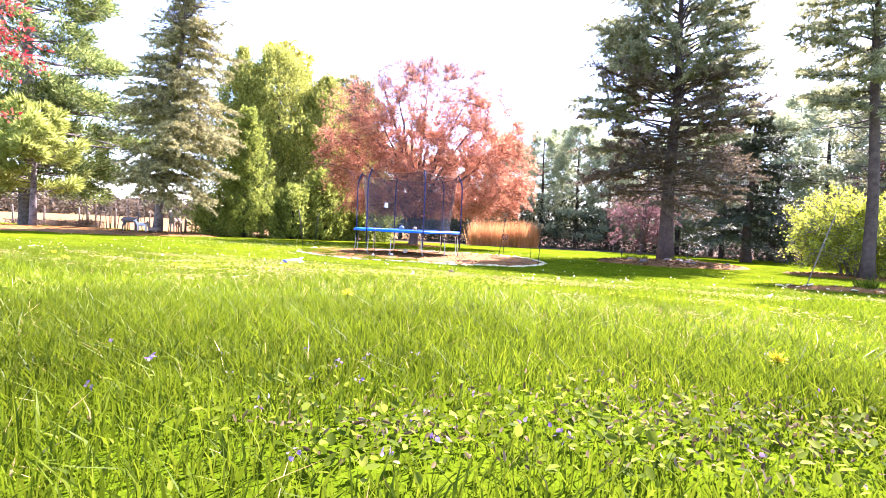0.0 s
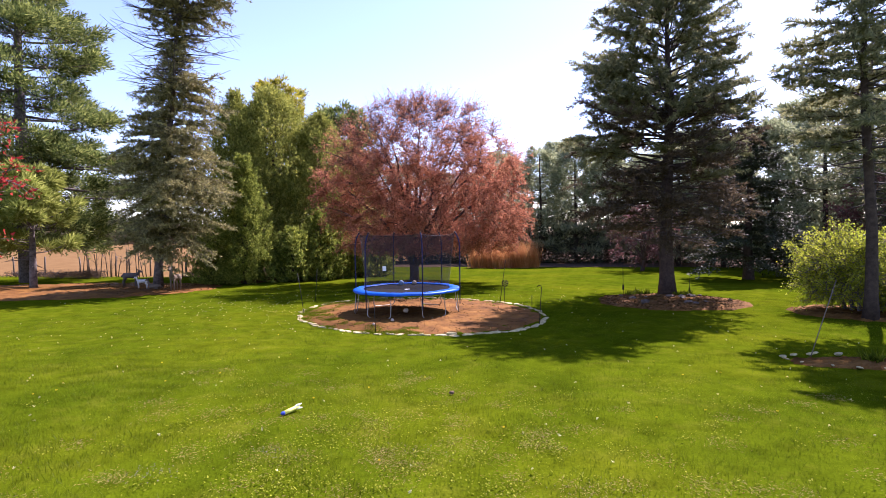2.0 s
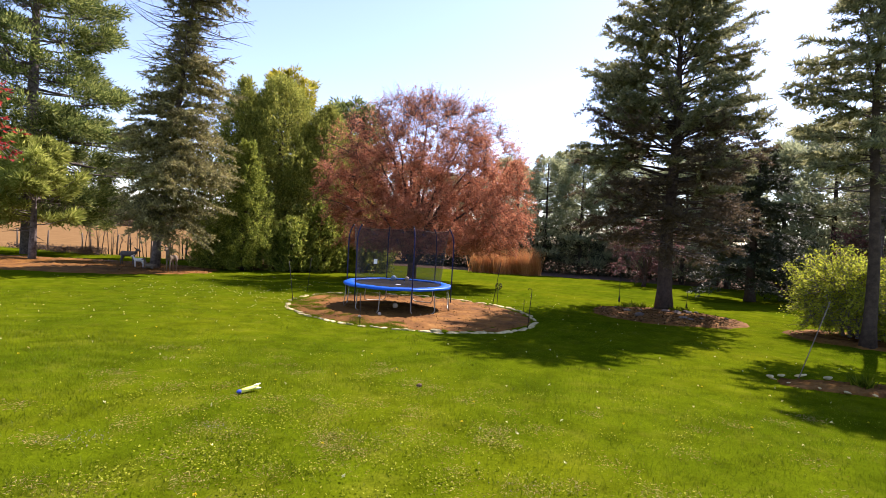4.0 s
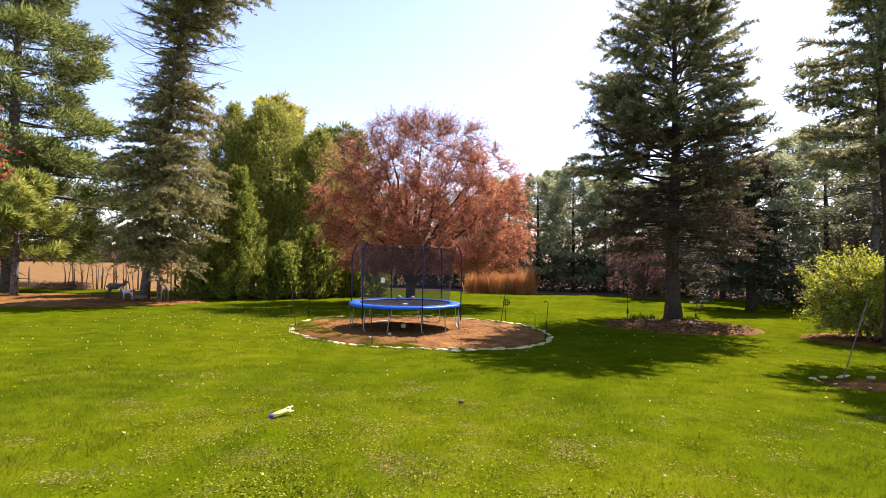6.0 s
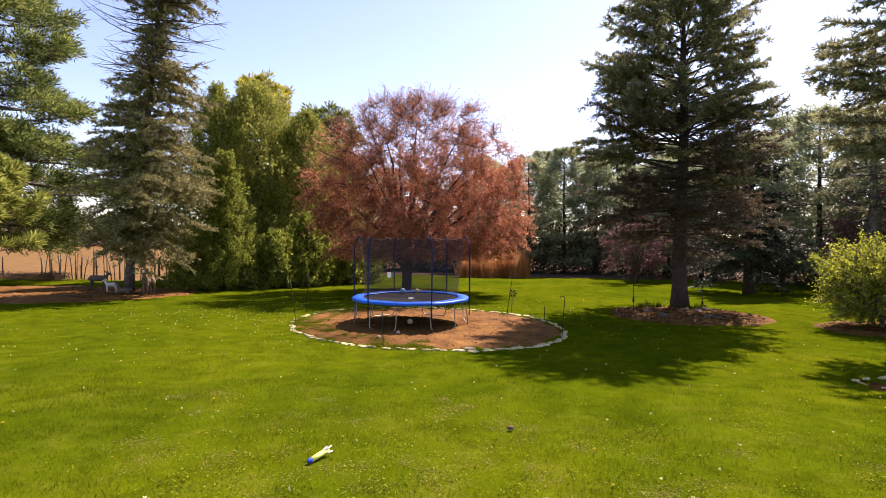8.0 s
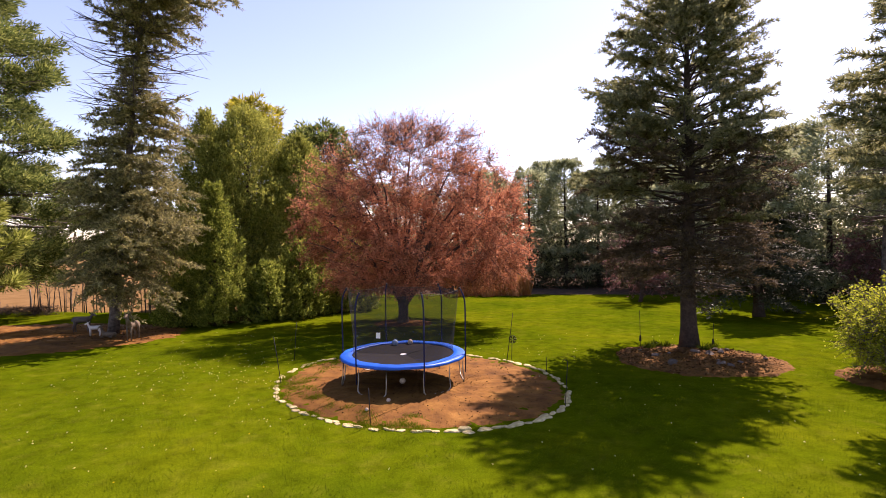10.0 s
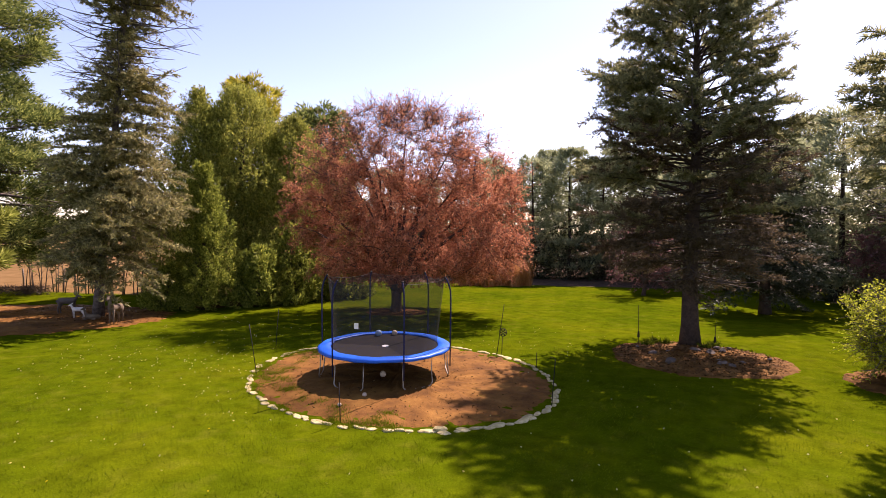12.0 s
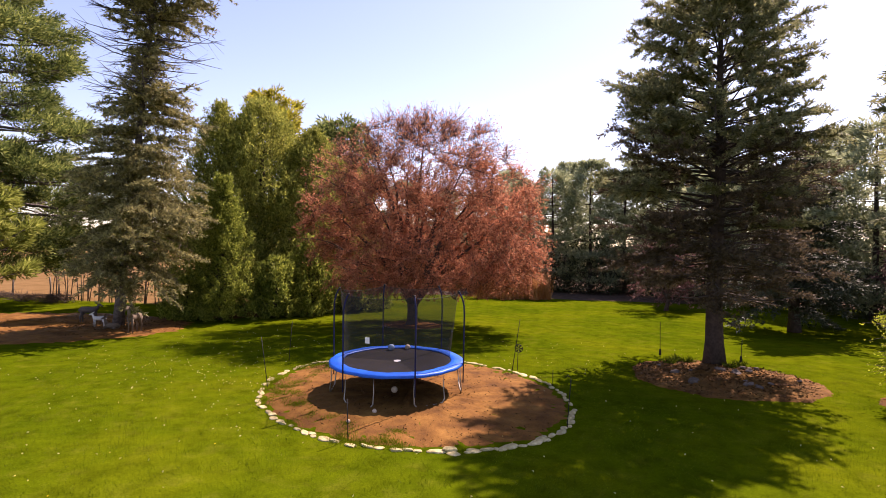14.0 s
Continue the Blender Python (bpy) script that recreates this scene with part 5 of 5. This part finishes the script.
def windmill(x, y):
    z = gz(x, y)
    ob = thing("garden_windmill", (x, y, z), "small black iron garden windmill on a leaning stake", "garden ornament")
    b = Buf()
    b.tube([(0, 0, -0.08), (0.12, 0.02, 0.8), (0.23, 0.05, 1.63)], [0.013, 0.012, 0.008], 7)
    part("rod", b.mesh("rod", M["iron"], True), ob)
    b = Buf()
    b.tube([(0.17, -0.01, -0.05), (0.19, -0.02, 0.60)], [0.011, 0.011], 7)
    part("second_rod", b.mesh("second_rod", M["iron"], True), ob)
    b = Buf()
    th = np.linspace(0, 2 * np.pi, 25)
    rim = np.stack([0.21 + 0.125 * np.cos(th), np.full(25, -0.06), 0.72 + 0.125 * np.sin(th)], -1)
    b.tube(rim, np.full(25, 0.010), 6, False)
    wheel = part("wheel", b.mesh("wheel", M["iron"], True), ob, "black spoked wheel")
    for k in range(6):
        a = k * math.pi / 3
        e = np.array([math.cos(a), 0, math.sin(a)])
        c, up = np.array([0.21, -0.06, 0.72]), np.array([-math.sin(a), 0.5, math.cos(a)])
        v = [c + e * 0.02 - up * 0.01, c + e * 0.115 - up * 0.03, c + e * 0.115 + up * 0.03, c + e * 0.02 + up * 0.01]
        v = np.array(v + [p + np.array([0, 0.006, 0]) for p in v])
        q = [(0, 1, 2, 3), (7, 6, 5, 4), (0, 4, 5, 1), (1, 5, 6, 2), (2, 6, 7, 3), (3, 7, 4, 0)]
        part("vane", mesh_from("vane", v, np.array(q), M["iron"]), wheel)
    return ob


windmill(-0.03, 20.2)


# ---- toy rocket and clod on the lawn ----
def toy_rocket(x, y, turn):
    ob = thing("toy_rocket", (x, y, gz(x, y) + 0.045), "yellow and white foam rocket with blue nose lying in grass", "toy", turn=turn)
    b = Buf()
    b.tube([(-0.10, 0, 0), (0.0, 0, 0), (0.12, 0, 0), (0.17, 0, 0)], [0.024, 0.026, 0.026, 0.024], 14)
    part("body", b.mesh("body", M["yellow"], True), ob, "yellow foam body")
    b = Buf()
    b.tube([(-0.10, 0, 0), (-0.12, 0, 0), (-0.14, 0, 0), (-0.15, 0, 0)], [0.026, 0.024, 0.016, 0.006], 14)
    part("nose", b.mesh("nose", M["navy"], True), ob, "rounded blue nose")
    for k in range(4):
        a = k * math.pi / 2 + 0.5
        w, s = np.array([0, math.cos(a), math.sin(a)]), np.array([0, -math.sin(a), math.cos(a)]) * 0.006
        flat = [np.array([0.10, 0, 0]) + w * 0.028, np.array([0.15, 0, 0]) + w * 0.036, np.array([0.20, 0, 0]) + w * 0.040, np.array([0.18, 0, 0]) + w * 0.028]
        v = np.array([p - s for p in flat] + [p + s for p in flat])
        q = [(0, 1, 2, 3), (7, 6, 5, 4), (0, 4, 5, 1), (1, 5, 6, 2), (2, 6, 7, 3), (3, 7, 4, 0)]
        part("fin", mesh_from("fin", v, np.array(q), M["white"]), ob, "white tail fin")
    return ob


toy_rocket(-1.43, 6.23, 75)
solid("earth_clod", stone_mesh("earth_clod", 99, M["clod"], 0.038, 0.03, 0.024), "dark clod of earth on the grass", "clod", at=pose(0.40, 7.69, gz(0.40, 7.69) + 0.04, 0, 0, 30))


# ---- deer statues ----
def deer(x, y, turn, size, material, label, lying=False, head_up=1.0):
    """One plain statue: barrel, neck, head, ears, legs and tail in one mesh."""
    b = Buf()
    h = 0.62 if not lying else 0.20
    b.tube([(-0.42, 0, h), (-0.36, 0, h + 0.02), (-0.15, 0, h), (0.12, 0, h), (0.30, 0, h + 0.02), (0.38, 0, h + 0.03)], [0.05, 0.13, 0.15, 0.145, 0.13, 0.06], 12)
    hz = h + 0.42 * head_up
    b.tube([(0.28, 0, h + 0.04), (0.38, 0, h + 0.2 * head_up), (0.44, 0, hz)], [0.11, 0.075, 0.055], 10)
    b.tube([(0.40, 0, hz + 0.03), (0.48, 0, hz + 0.03), (0.58, 0, hz - 0.02), (0.64, 0, hz - 0.05)], [0.05, 0.062, 0.045, 0.028], 10)
    for s in (-1, 1):
        b.tube([(0.42, s * 0.04, hz + 0.05), (0.39, s * 0.10, hz + 0.12), (0.36, s * 0.13, hz + 0.17)], [0.016, 0.028, 0.006], 6)
        if lying:
            b.tube([(0.25, s * 0.12, 0.1), (0.45, s * 0.13, 0.05), (0.30, s * 0.14, 0.03)], [0.05, 0.035, 0.025], 7)
            b.tube([(-0.3, s * 0.13, 0.1), (-0.1, s * 0.17, 0.06), (-0.28, s * 0.18, 0.03)], [0.07, 0.045, 0.025], 7)
        else:
            b.tube([(0.27, s * 0.07, h), (0.28, s * 0.075, 0.34), (0.27, s * 0.075, 0.02)], [0.06, 0.03, 0.024], 8)
            b.tube([(-0.34, s * 0.07, h), (-0.30, s * 0.08, 0.42), (-0.38, s * 0.08, 0.30), (-0.35, s * 0.08, 0.02)], [0.085, 0.05, 0.032, 0.024], 8)
    b.tube([(-0.42, 0, h + 0.05), (-0.48, 0, h - 0.02), (-0.48, 0, h - 0.1)], [0.03, 0.035, 0.01], 7)
    me = b.mesh("deer_statue", M[material], True)
    return solid("deer_statue", me, label, "statue", "deer statues under the spruce", at=pose(x, y, gz(x, y) + 0.085, 0, 0, turn) @ Matrix.Diagonal((size, size, size, 1)))


deer(-16.2, 22.25, -75, 1.05, "deer", "weathered tan standing deer statue on the mulch")
deer(-20.4, 24.0, 15, 1.0, "deer_dark", "dark grey standing deer statue in the shade", head_up=0.5)
deer(-18.75, 22.95, 200, 0.62, "deer_white", "whitish fawn statue in the shade of the spruce", head_up=0.7)
deer(-17.7, 22.6, 190, 0.75, "deer", "grey-brown resting fawn statue on the mulch", lying=True)


# ---- fence, saplings, brush at the field edge ----
def field_edge():
    r = np.random.default_rng(91)
    for k in range(9):
        x, y = -46 + 3.1 * k, 33.2 + 0.25 * r.normal()
        b = Buf()
        b.tube([(0, 0, -0.2), (0.02 * r.normal(), 0, 0.8), (0.06 * r.normal(), 0, 1.5)], [0.06, 0.055, 0.05], 8)
        solid("fence_post", b.mesh("fence_post", M["wood_post"], True), "grey weathered wooden fence post at the field edge", "fence post", "posts of the field fence", at=pose(x, y, gz(x, y)))
    for k in range(34):
        x, y = -32.6 + 0.31 * k + 0.2 * r.normal(), 32.0 + 0.8 * r.random()
        b, h = Buf(), r.uniform(1.6, 3.2)
        ob = thing("sapling", (x, y, gz(x, y)), "thin bare sapling at the field edge", "sapling", "saplings at the field edge")
        lean = r.normal(size=2) * 0.12
        pts = np.array([(0, 0, -0.05), (lean[0] * 0.5, lean[1] * 0.5, h * 0.5), (lean[0] * 1.4, lean[1] * 1.4, h)])
        b.tube(pts, [0.035, 0.025, 0.008], 5)
        part("stem", b.mesh("stem", M["twig_dead"]), ob)
        for _ in range(7):
            f = r.uniform(0.3, 0.95)
            p = pts[0] * (1 - f) + pts[2] * f
            twig = Buf()
            twig.tube([p, p + np.array([0.3 * r.normal(), 0.3 * r.normal(), 0.35])], [0.010, 0.004], 3)
            part("twig", twig.mesh("twig", M["twig_dead"]), ob)
    b = Buf()
    for x, y, w, h in [(-33, 31.2, 2.0, 0.40), (-30.5, 31.0, 1.2, 0.5), (-37, 32, 1.6, 0.35)]:
        for _ in range(420):
            p = np.array([x + w * 0.5 * r.normal(), y + 0.4 * r.normal(), gz(x, y) + h * r.random()])
            d = unit(r.normal(size=3) * np.array([1, 1, 0.7]))
            ln = r.uniform(0.2, 0.7)
            b.tube([p - d * ln / 2, p + d * ln / 2], [0.014, 0.006], 3)
    solid("brush_pile", b.mesh("brush_pile", M["bark_brown"]), "low pile of cut brush at the field edge", "brush", kind="stuff")


field_edge()


# ---- ornamental grass at the far lawn edge ----
def reeds():
    r = np.random.default_rng(92)
    for k in range(9):
        b = Buf()
        n = 420
        x, y = -4.4 + 0.62 * k + 0.1 * r.normal(), 46.6 + 0.4 * r.normal()
        root = np.stack([0.22 * r.normal(size=n), 0.2 * r.normal(size=n), np.zeros(n)], -1)
        d = np.stack([0.16 * r.normal(size=n), 0.16 * r.normal(size=n), np.ones(n)], -1)
        b.leaves(root, d, r.uniform(1.3, 2.7, n), 0.035)
        solid("grass_clump", b.mesh("grass_clump", M["straw"]), "tall dry tan ornamental grass clump", "ornamental grass", "dry grass clumps", at=pose(x, y, gz(x, y)))


reeds()


# ---- small bed by the lilac: leaning rod and plants ----
def corner_things():
    b = Buf()
    z = gz(7.0, 11.5)
    b.tube([(0, 0, -0.05), (0.30, 0.12, 0.8), (0.58, 0.25, 1.55)], [0.010, 0.010, 0.008], 8)
    solid("plant_stake", b.mesh("plant_stake", M["wood_post"], True), "pale leaning wooden plant stake in the small bed", "garden stake", at=pose(6.9, 11.65, z))
    r = np.random.default_rng(93)
    for k, (x, y, leaf) in enumerate([(7.8, 11.3, "weed"), (5.5, 23.1, "weed"), (5.9, 22.9, "weed"), (7.4, 22.7, "weed"), (7.0, 22.3, "weed"), (5.2, 22.6, "weed")]):
        b = Buf()
        n = 90
        root = r.normal(size=(n, 3)) * np.array([0.08, 0.08, 0])
        d = unit(r.normal(size=(n, 3)) * np.array([0.6, 0.6, 0.2]) + np.array([0, 0, 0.7]))
        b.leaves(root, d, r.uniform(0.12, 0.34, n), 0.05)
        solid("garden_plant", b.mesh("garden_plant", M[leaf]), "low leafy clump in the mulch", "plant", "plants in the beds", at=pose(x, y, gz(x, y) + 0.06))


corner_things()


# ---- grass ----
def outside_beds(x, y):
    c, s = math.cos(radians(RING["turn"])), math.sin(radians(RING["turn"]))
    dx, dy = x - RING["centre"][0], y - RING["centre"][1]
    a, b = (c * dx + s * dy) / (RING["rx"] * 1.0), (-s * dx + c * dy) / (RING["ry"] * 1.0)
    ring = np.sqrt(a * a + b * b)
    speck = np.modf(np.abs(np.sin(x * 12.9898 + y * 78.233) * 43758.5))[0]
    patchy = 0.5 + 0.5 * np.sin(3.1 * x + 1.3) * np.sin(2.7 * y)
    keep = ring + 0.26 * patchy * speck > 1.01
    keep &= ((x - 6.35) / 2.7) ** 2 + ((y - 21.0) / 2.45) ** 2 > 1
    keep &= ((x - 8.9) / 2.5) ** 2 + ((y - 11.4) / 0.7) ** 2 > 1
    return keep


BARE = [(1.97, 0.80, 0.34, 0.17), (1.62, 0.68, 0.13, 0.11), (2.45, 0.98, 0.22, 0.12)]


def blades(name, x0, x1, y0, y1, count, height, width, label, seed, two=False, fade=1.0, loose=0.32, material="grass"):
    r = np.random.default_rng(seed)
    x, y = r.uniform(x0, x1, count), r.uniform(y0, y1, count)
    keep = outside_beds(x, y)
    clump = 0.5 + 0.5 * np.sin(x * 2.1 + 1.7 * np.sin(y * 1.3)) * np.sin(y * 2.6 + 1.1 * np.sin(x * 1.9))
    rim = np.minimum(np.minimum(x - x0, x1 - x), np.minimum(y - y0, y1 - y)) + 0.3 * np.sin(x * 1.7) * np.sin(y * 1.3)
    keep &= r.random(count) < (0.45 + 0.55 * clump) * np.clip(rim / fade, 0, 1)
    worn = np.zeros(count)
    for bx, by, bw, bd in BARE:
        worn = np.maximum(worn, np.clip(1.6 * (1.1 - np.hypot((x - bx) / bw, (y - by) / bd)), 0, 1))
    keep &= r.random(count) > 0.5 * worn
    x, y, clump, worn = x[keep], y[keep], clump[keep], worn[keep]
    n = len(x)
    p = np.stack([x, y, ground_z(x, y) - 0.004], -1)
    h = height * (0.45 + 0.75 * r.random(n)) * (0.65 + 0.5 * clump) * (1 - 0.35 * worn)
    lean = r.normal(size=(n, 2)) * loose
    a = r.uniform(0, 6.28, n)
    side = np.stack([np.cos(a), np.sin(a), np.zeros(n)], -1) * (width * (0.7 + 0.6 * r.random(n)))[:, None] / 2
    up = np.stack([lean[:, 0], lean[:, 1], np.ones(n)], -1) * h[:, None]
    bend = np.stack([lean[:, 0], lean[:, 1], np.full(n, -0.12)], -1) * (h * 0.7)[:, None]
    b = Buf()
    if two:
        mid = p + up * 0.55
        v = np.stack([p - side * 0.8, p + side * 0.8, mid + side, mid - side, p + up + bend], 1).reshape(-1, 3)
        i = np.arange(n) * 5
        b.add(v, np.stack([i, i + 1, i + 2, i + 3], 1), np.stack([i + 3, i + 2, i + 4], 1))
    else:
        v = np.stack([p - side, p + side, p + up + bend * 0.6], 1).reshape(-1, 3)
        b.add(v, (), np.arange(3 * n).reshape(n, 3))
    return solid(name, b.mesh(name, M[material]), label, "grass", kind="stuff")


blades("lawn_grass", -0.3, 3.8, -0.5, 2.1, 100000, 0.052, 0.0024, "short thick lawn grass", 100, True, 0.7)
blades("lawn_grass", 0.5, 2.9, 0.22, 1.5, 95000, 0.058, 0.0018, "fine upright lawn grass", 110, True, 0.25, 0.17)
blades("lawn_grass", -2.0, 5.0, -1.2, 3.6, 112000, 0.062, 0.0027, "long fresh green lawn grass", 101, True, 1.1)
blades("lawn_grass", -9.0, 10.5, -1.0, 10.0, 255000, 0.052, 0.006, "fresh green lawn grass", 102, False, 2.0)
blades("lawn_grass", -16, 14, 7.0, 24.0, 190000, 0.040, 0.012, "mown green lawn grass", 103, False, 2.5)
blades("dry_grass", -0.5, 3.8, 0.2, 3.0, 9000, 0.05, 0.002, "dry straw-coloured blades among the grass", 111, True, 0.5, 0.5, "thatch")


def ring_grass():
    """Grass that creeps over the stones into the front of the round bed."""
    r = np.random.default_rng(112)
    c, s = math.cos(radians(RING["turn"])), math.sin(radians(RING["turn"]))
    b = Buf()
    for _ in range(420):
        a, f = r.uniform(0, 2 * np.pi), 1.0 - 0.26 * r.random() ** 1.8
        u, v = RING["rx"] * f * math.cos(a), RING["ry"] * f * math.sin(a)
        x, y = RING["centre"][0] + c * u - s * v, RING["centre"][1] + s * u + c * v
        if x - RING["centre"][0] + 0.5 * (y - RING["centre"][1]) > -0.4 or math.sin(2.3 * x + 0.7) * math.sin(2.9 * y) < -0.25:
            continue
        n = 110
        px, py = x + 0.10 * r.normal(size=n), y + 0.10 * r.normal(size=n)
        p = np.stack([px, py, ground_z(px, py) + 0.025], -1)
        d = unit(np.stack([0.4 * r.normal(size=n), 0.4 * r.normal(size=n), np.ones(n)], -1))
        b.leaves(p, d, 0.045 * (0.5 + r.random(n)), 0.009)
    solid("bed_grass", b.mesh("bed_grass", M["grass"]), "sparse grass creeping over the stones into the mulch", "grass", kind="stuff")


ring_grass()


def weeds(name, spots, label, seed, size=(0.045, 0.03), material="weed"):
    r = np.random.default_rng(seed)
    b = Buf()
    for x, y, rad, n in spots:
        px, py = x + rad * r.normal(size=n) * 0.5, y + rad * r.normal(size=n) * 0.5
        p = np.stack([px, py, ground_z(px, py) + 0.006 + 0.026 * r.random(n)], -1)
        d = r.normal(size=(n, 3))
        d[:, 2] = np.abs(d[:, 2]) * 0.6
        big = 0.6 + 0.9 * r.random(n)
        b.leaves(p, d, size[0] * big, size[1] * big, np.array([0, 0, 1.0]), oval=True)
    return solid(name, b.mesh(name, M[material]), label, "weeds", kind="stuff")


_r = np.random.default_rng(104)
weeds("ground_weeds", [(1.45, 0.72, 0.16, 160), (1.62, 0.67, 0.11, 200), (1.85, 0.76, 0.15, 330), (2.08, 0.80, 0.17, 330), (2.45, 0.98, 0.22, 240), (1.0, 0.75, 0.15, 80), (0.5, 1.2, 0.25, 60)],
      "low broad-leaved weeds and ground ivy in the lawn", 108, (0.0095, 0.006))
weeds("ground_weeds", [(-1.4, 3.2, 0.3, 120)]
      + [(-0.95, 3.7, 0.35, 260), (-0.6, 4.3, 0.3, 240), (-0.3, 4.2, 0.3, 200)]
      + [(x, y, 0.30, 24) for x, y in zip(_r.uniform(-5, 6.5, 130), _r.uniform(1.8, 9.5, 130))]
      + [(x, y, 0.20, 42) for x, y in zip(_r.normal(0.4, 1.7, 130), _r.normal(5.3, 1.1, 130))], "pale low clover and broad-leaved weeds in the lawn", 105, (0.018, 0.0125), "weed_pale")


def thatch():
    r = np.random.default_rng(107)
    b = Buf()
    spots = [(-0.65, 4.55, 0.16), (-0.1, 6.0, 0.14), (1.6, 4.4, 0.15)] + [(x, y, 0.13) for x, y in zip(r.uniform(-5, 6, 60), r.uniform(1.6, 9, 60))] + [(x, y, 0.10) for x, y in zip(r.normal(0.3, 1.6, 60), r.normal(5.3, 1.5, 60))]
    for x, y, rad in spots:
        n = 130
        px, py = x + rad * r.normal(size=n), y + rad * r.normal(size=n)
        p = np.stack([px, py, ground_z(px, py) + 0.012 + 0.025 * r.random(n)], -1)
        d = r.normal(size=(n, 3))
        d[:, 2] *= 0.25
        b.leaves(p, d, 0.026 * (0.5 + r.random(n)), 0.0045)
    nettle = Buf()
    for x, y, rad in [(1.9, 0.80, 0.17), (2.1, 0.83, 0.14), (1.62, 0.68, 0.07), (2.45, 0.98, 0.12)]:
        n = int(2200 * rad)
        px, py = x + rad * r.normal(size=n), y + 0.5 * rad * r.normal(size=n)
        p = np.stack([px, py, ground_z(px, py) + 0.004 + 0.022 * r.random(n)], -1)
        nettle.leaves(p, r.normal(size=(n, 3)) + np.array([0, 0, 0.3]), 0.009 * (0.5 + r.random(n)), 0.0035, oval=True)
    solid("dead_nettle", nettle.mesh("dead_nettle", M["nettle"]), "withered brown nettle leaves in the weed patch", "weeds", kind="stuff")
    solid("dry_thatch", b.mesh("dry_thatch", M["thatch"]), "small spots of dry tan thatch in the lawn", "thatch", kind="stuff")


thatch()


def dandelions():
    r = np.random.default_rng(106)
    for k in range(46):
        x, y = r.uniform(-8, 8), r.uniform(2.2, 12.5)
        if k < 4:
            x, y = [(2.15, 1.15), (-0.9, 2.6), (-1.05, 2.75), (1.2, 1.6)][k]
        if not outside_beds(np.array([x]), np.array([y]))[0]:
            continue
        ob = thing("dandelion", (x, y, gz(x, y)), "yellow dandelion blooming in the lawn", "flower", "dandelions in the lawn")
        h = r.uniform(0.03, 0.07)
        b = Buf()
        b.tube([(0, 0, -0.01), (0.004, 0, h)], [0.0025, 0.002], 5)
        part("stem", b.mesh("stem", M["weed"]), ob)
        b = Buf()
        n = 46
        d = unit(r.normal(size=(n, 3)) * np.array([1, 1, 0.5]) + np.array([0, 0, 0.5]))
        b.leaves(np.tile([[0.004, 0, h]], (n, 1)), d, 0.019, 0.006)
        part("bloom", b.mesh("bloom", M["dandelion"]), ob, "yellow bloom")
    b = Buf()
    n = 600
    x, y = np.concatenate([r.uniform(-14, 9, 350), r.normal(-9, 3.0, 250)]), np.concatenate([r.uniform(4, 26, 350), r.normal(18.0, 3.0, 250)])
    keep = outside_beds(x, y)
    x, y = x[keep], y[keep]
    p = np.stack([x, y, ground_z(x, y) + 0.05], -1)
    for _ in range(3):
        b.leaves(p, r.normal(size=(len(x), 3)), 0.03, 0.024)
    solid("seed_heads", b.mesh("seed_heads", M["seed"]), "pale dandelion seed heads and small blossoms in the lawn", "flowers", kind="stuff")


def ivy_flowers():
    """Small violet flowers of the ground ivy, in loose patches close to the soil."""
    r = np.random.default_rng(109)
    b = Buf()
    for x, y, rad, n in [(1.5, 0.85, 0.16, 14), (1.75, 0.7, 0.12, 8), (2.3, 0.95, 0.2, 16), (1.2, 0.75, 0.12, 8), (-1.75, 4.25, 0.16, 60), (-0.9, 4.9, 0.14, 40), (0.5, 5.4, 0.2, 30), (2.2, 4.6, 0.2, 24)]:
        px, py = x + rad * r.normal(size=n), y + rad * 0.7 * r.normal(size=n)
        p = np.stack([px, py, ground_z(px, py) + 0.012 + 0.024 * r.random(n)], -1)
        for _ in range(4):
            b.leaves(p + 0.003 * r.normal(size=(n, 3)), r.normal(size=(n, 3)) + np.array([0, 0, 0.4]), 0.0055, 0.004, oval=True)
    solid("ivy_flowers", b.mesh("ivy_flowers", M["violet"]), "small violet ground ivy flowers among the weeds", "flowers", kind="stuff")


ivy_flowers()
dandelions()
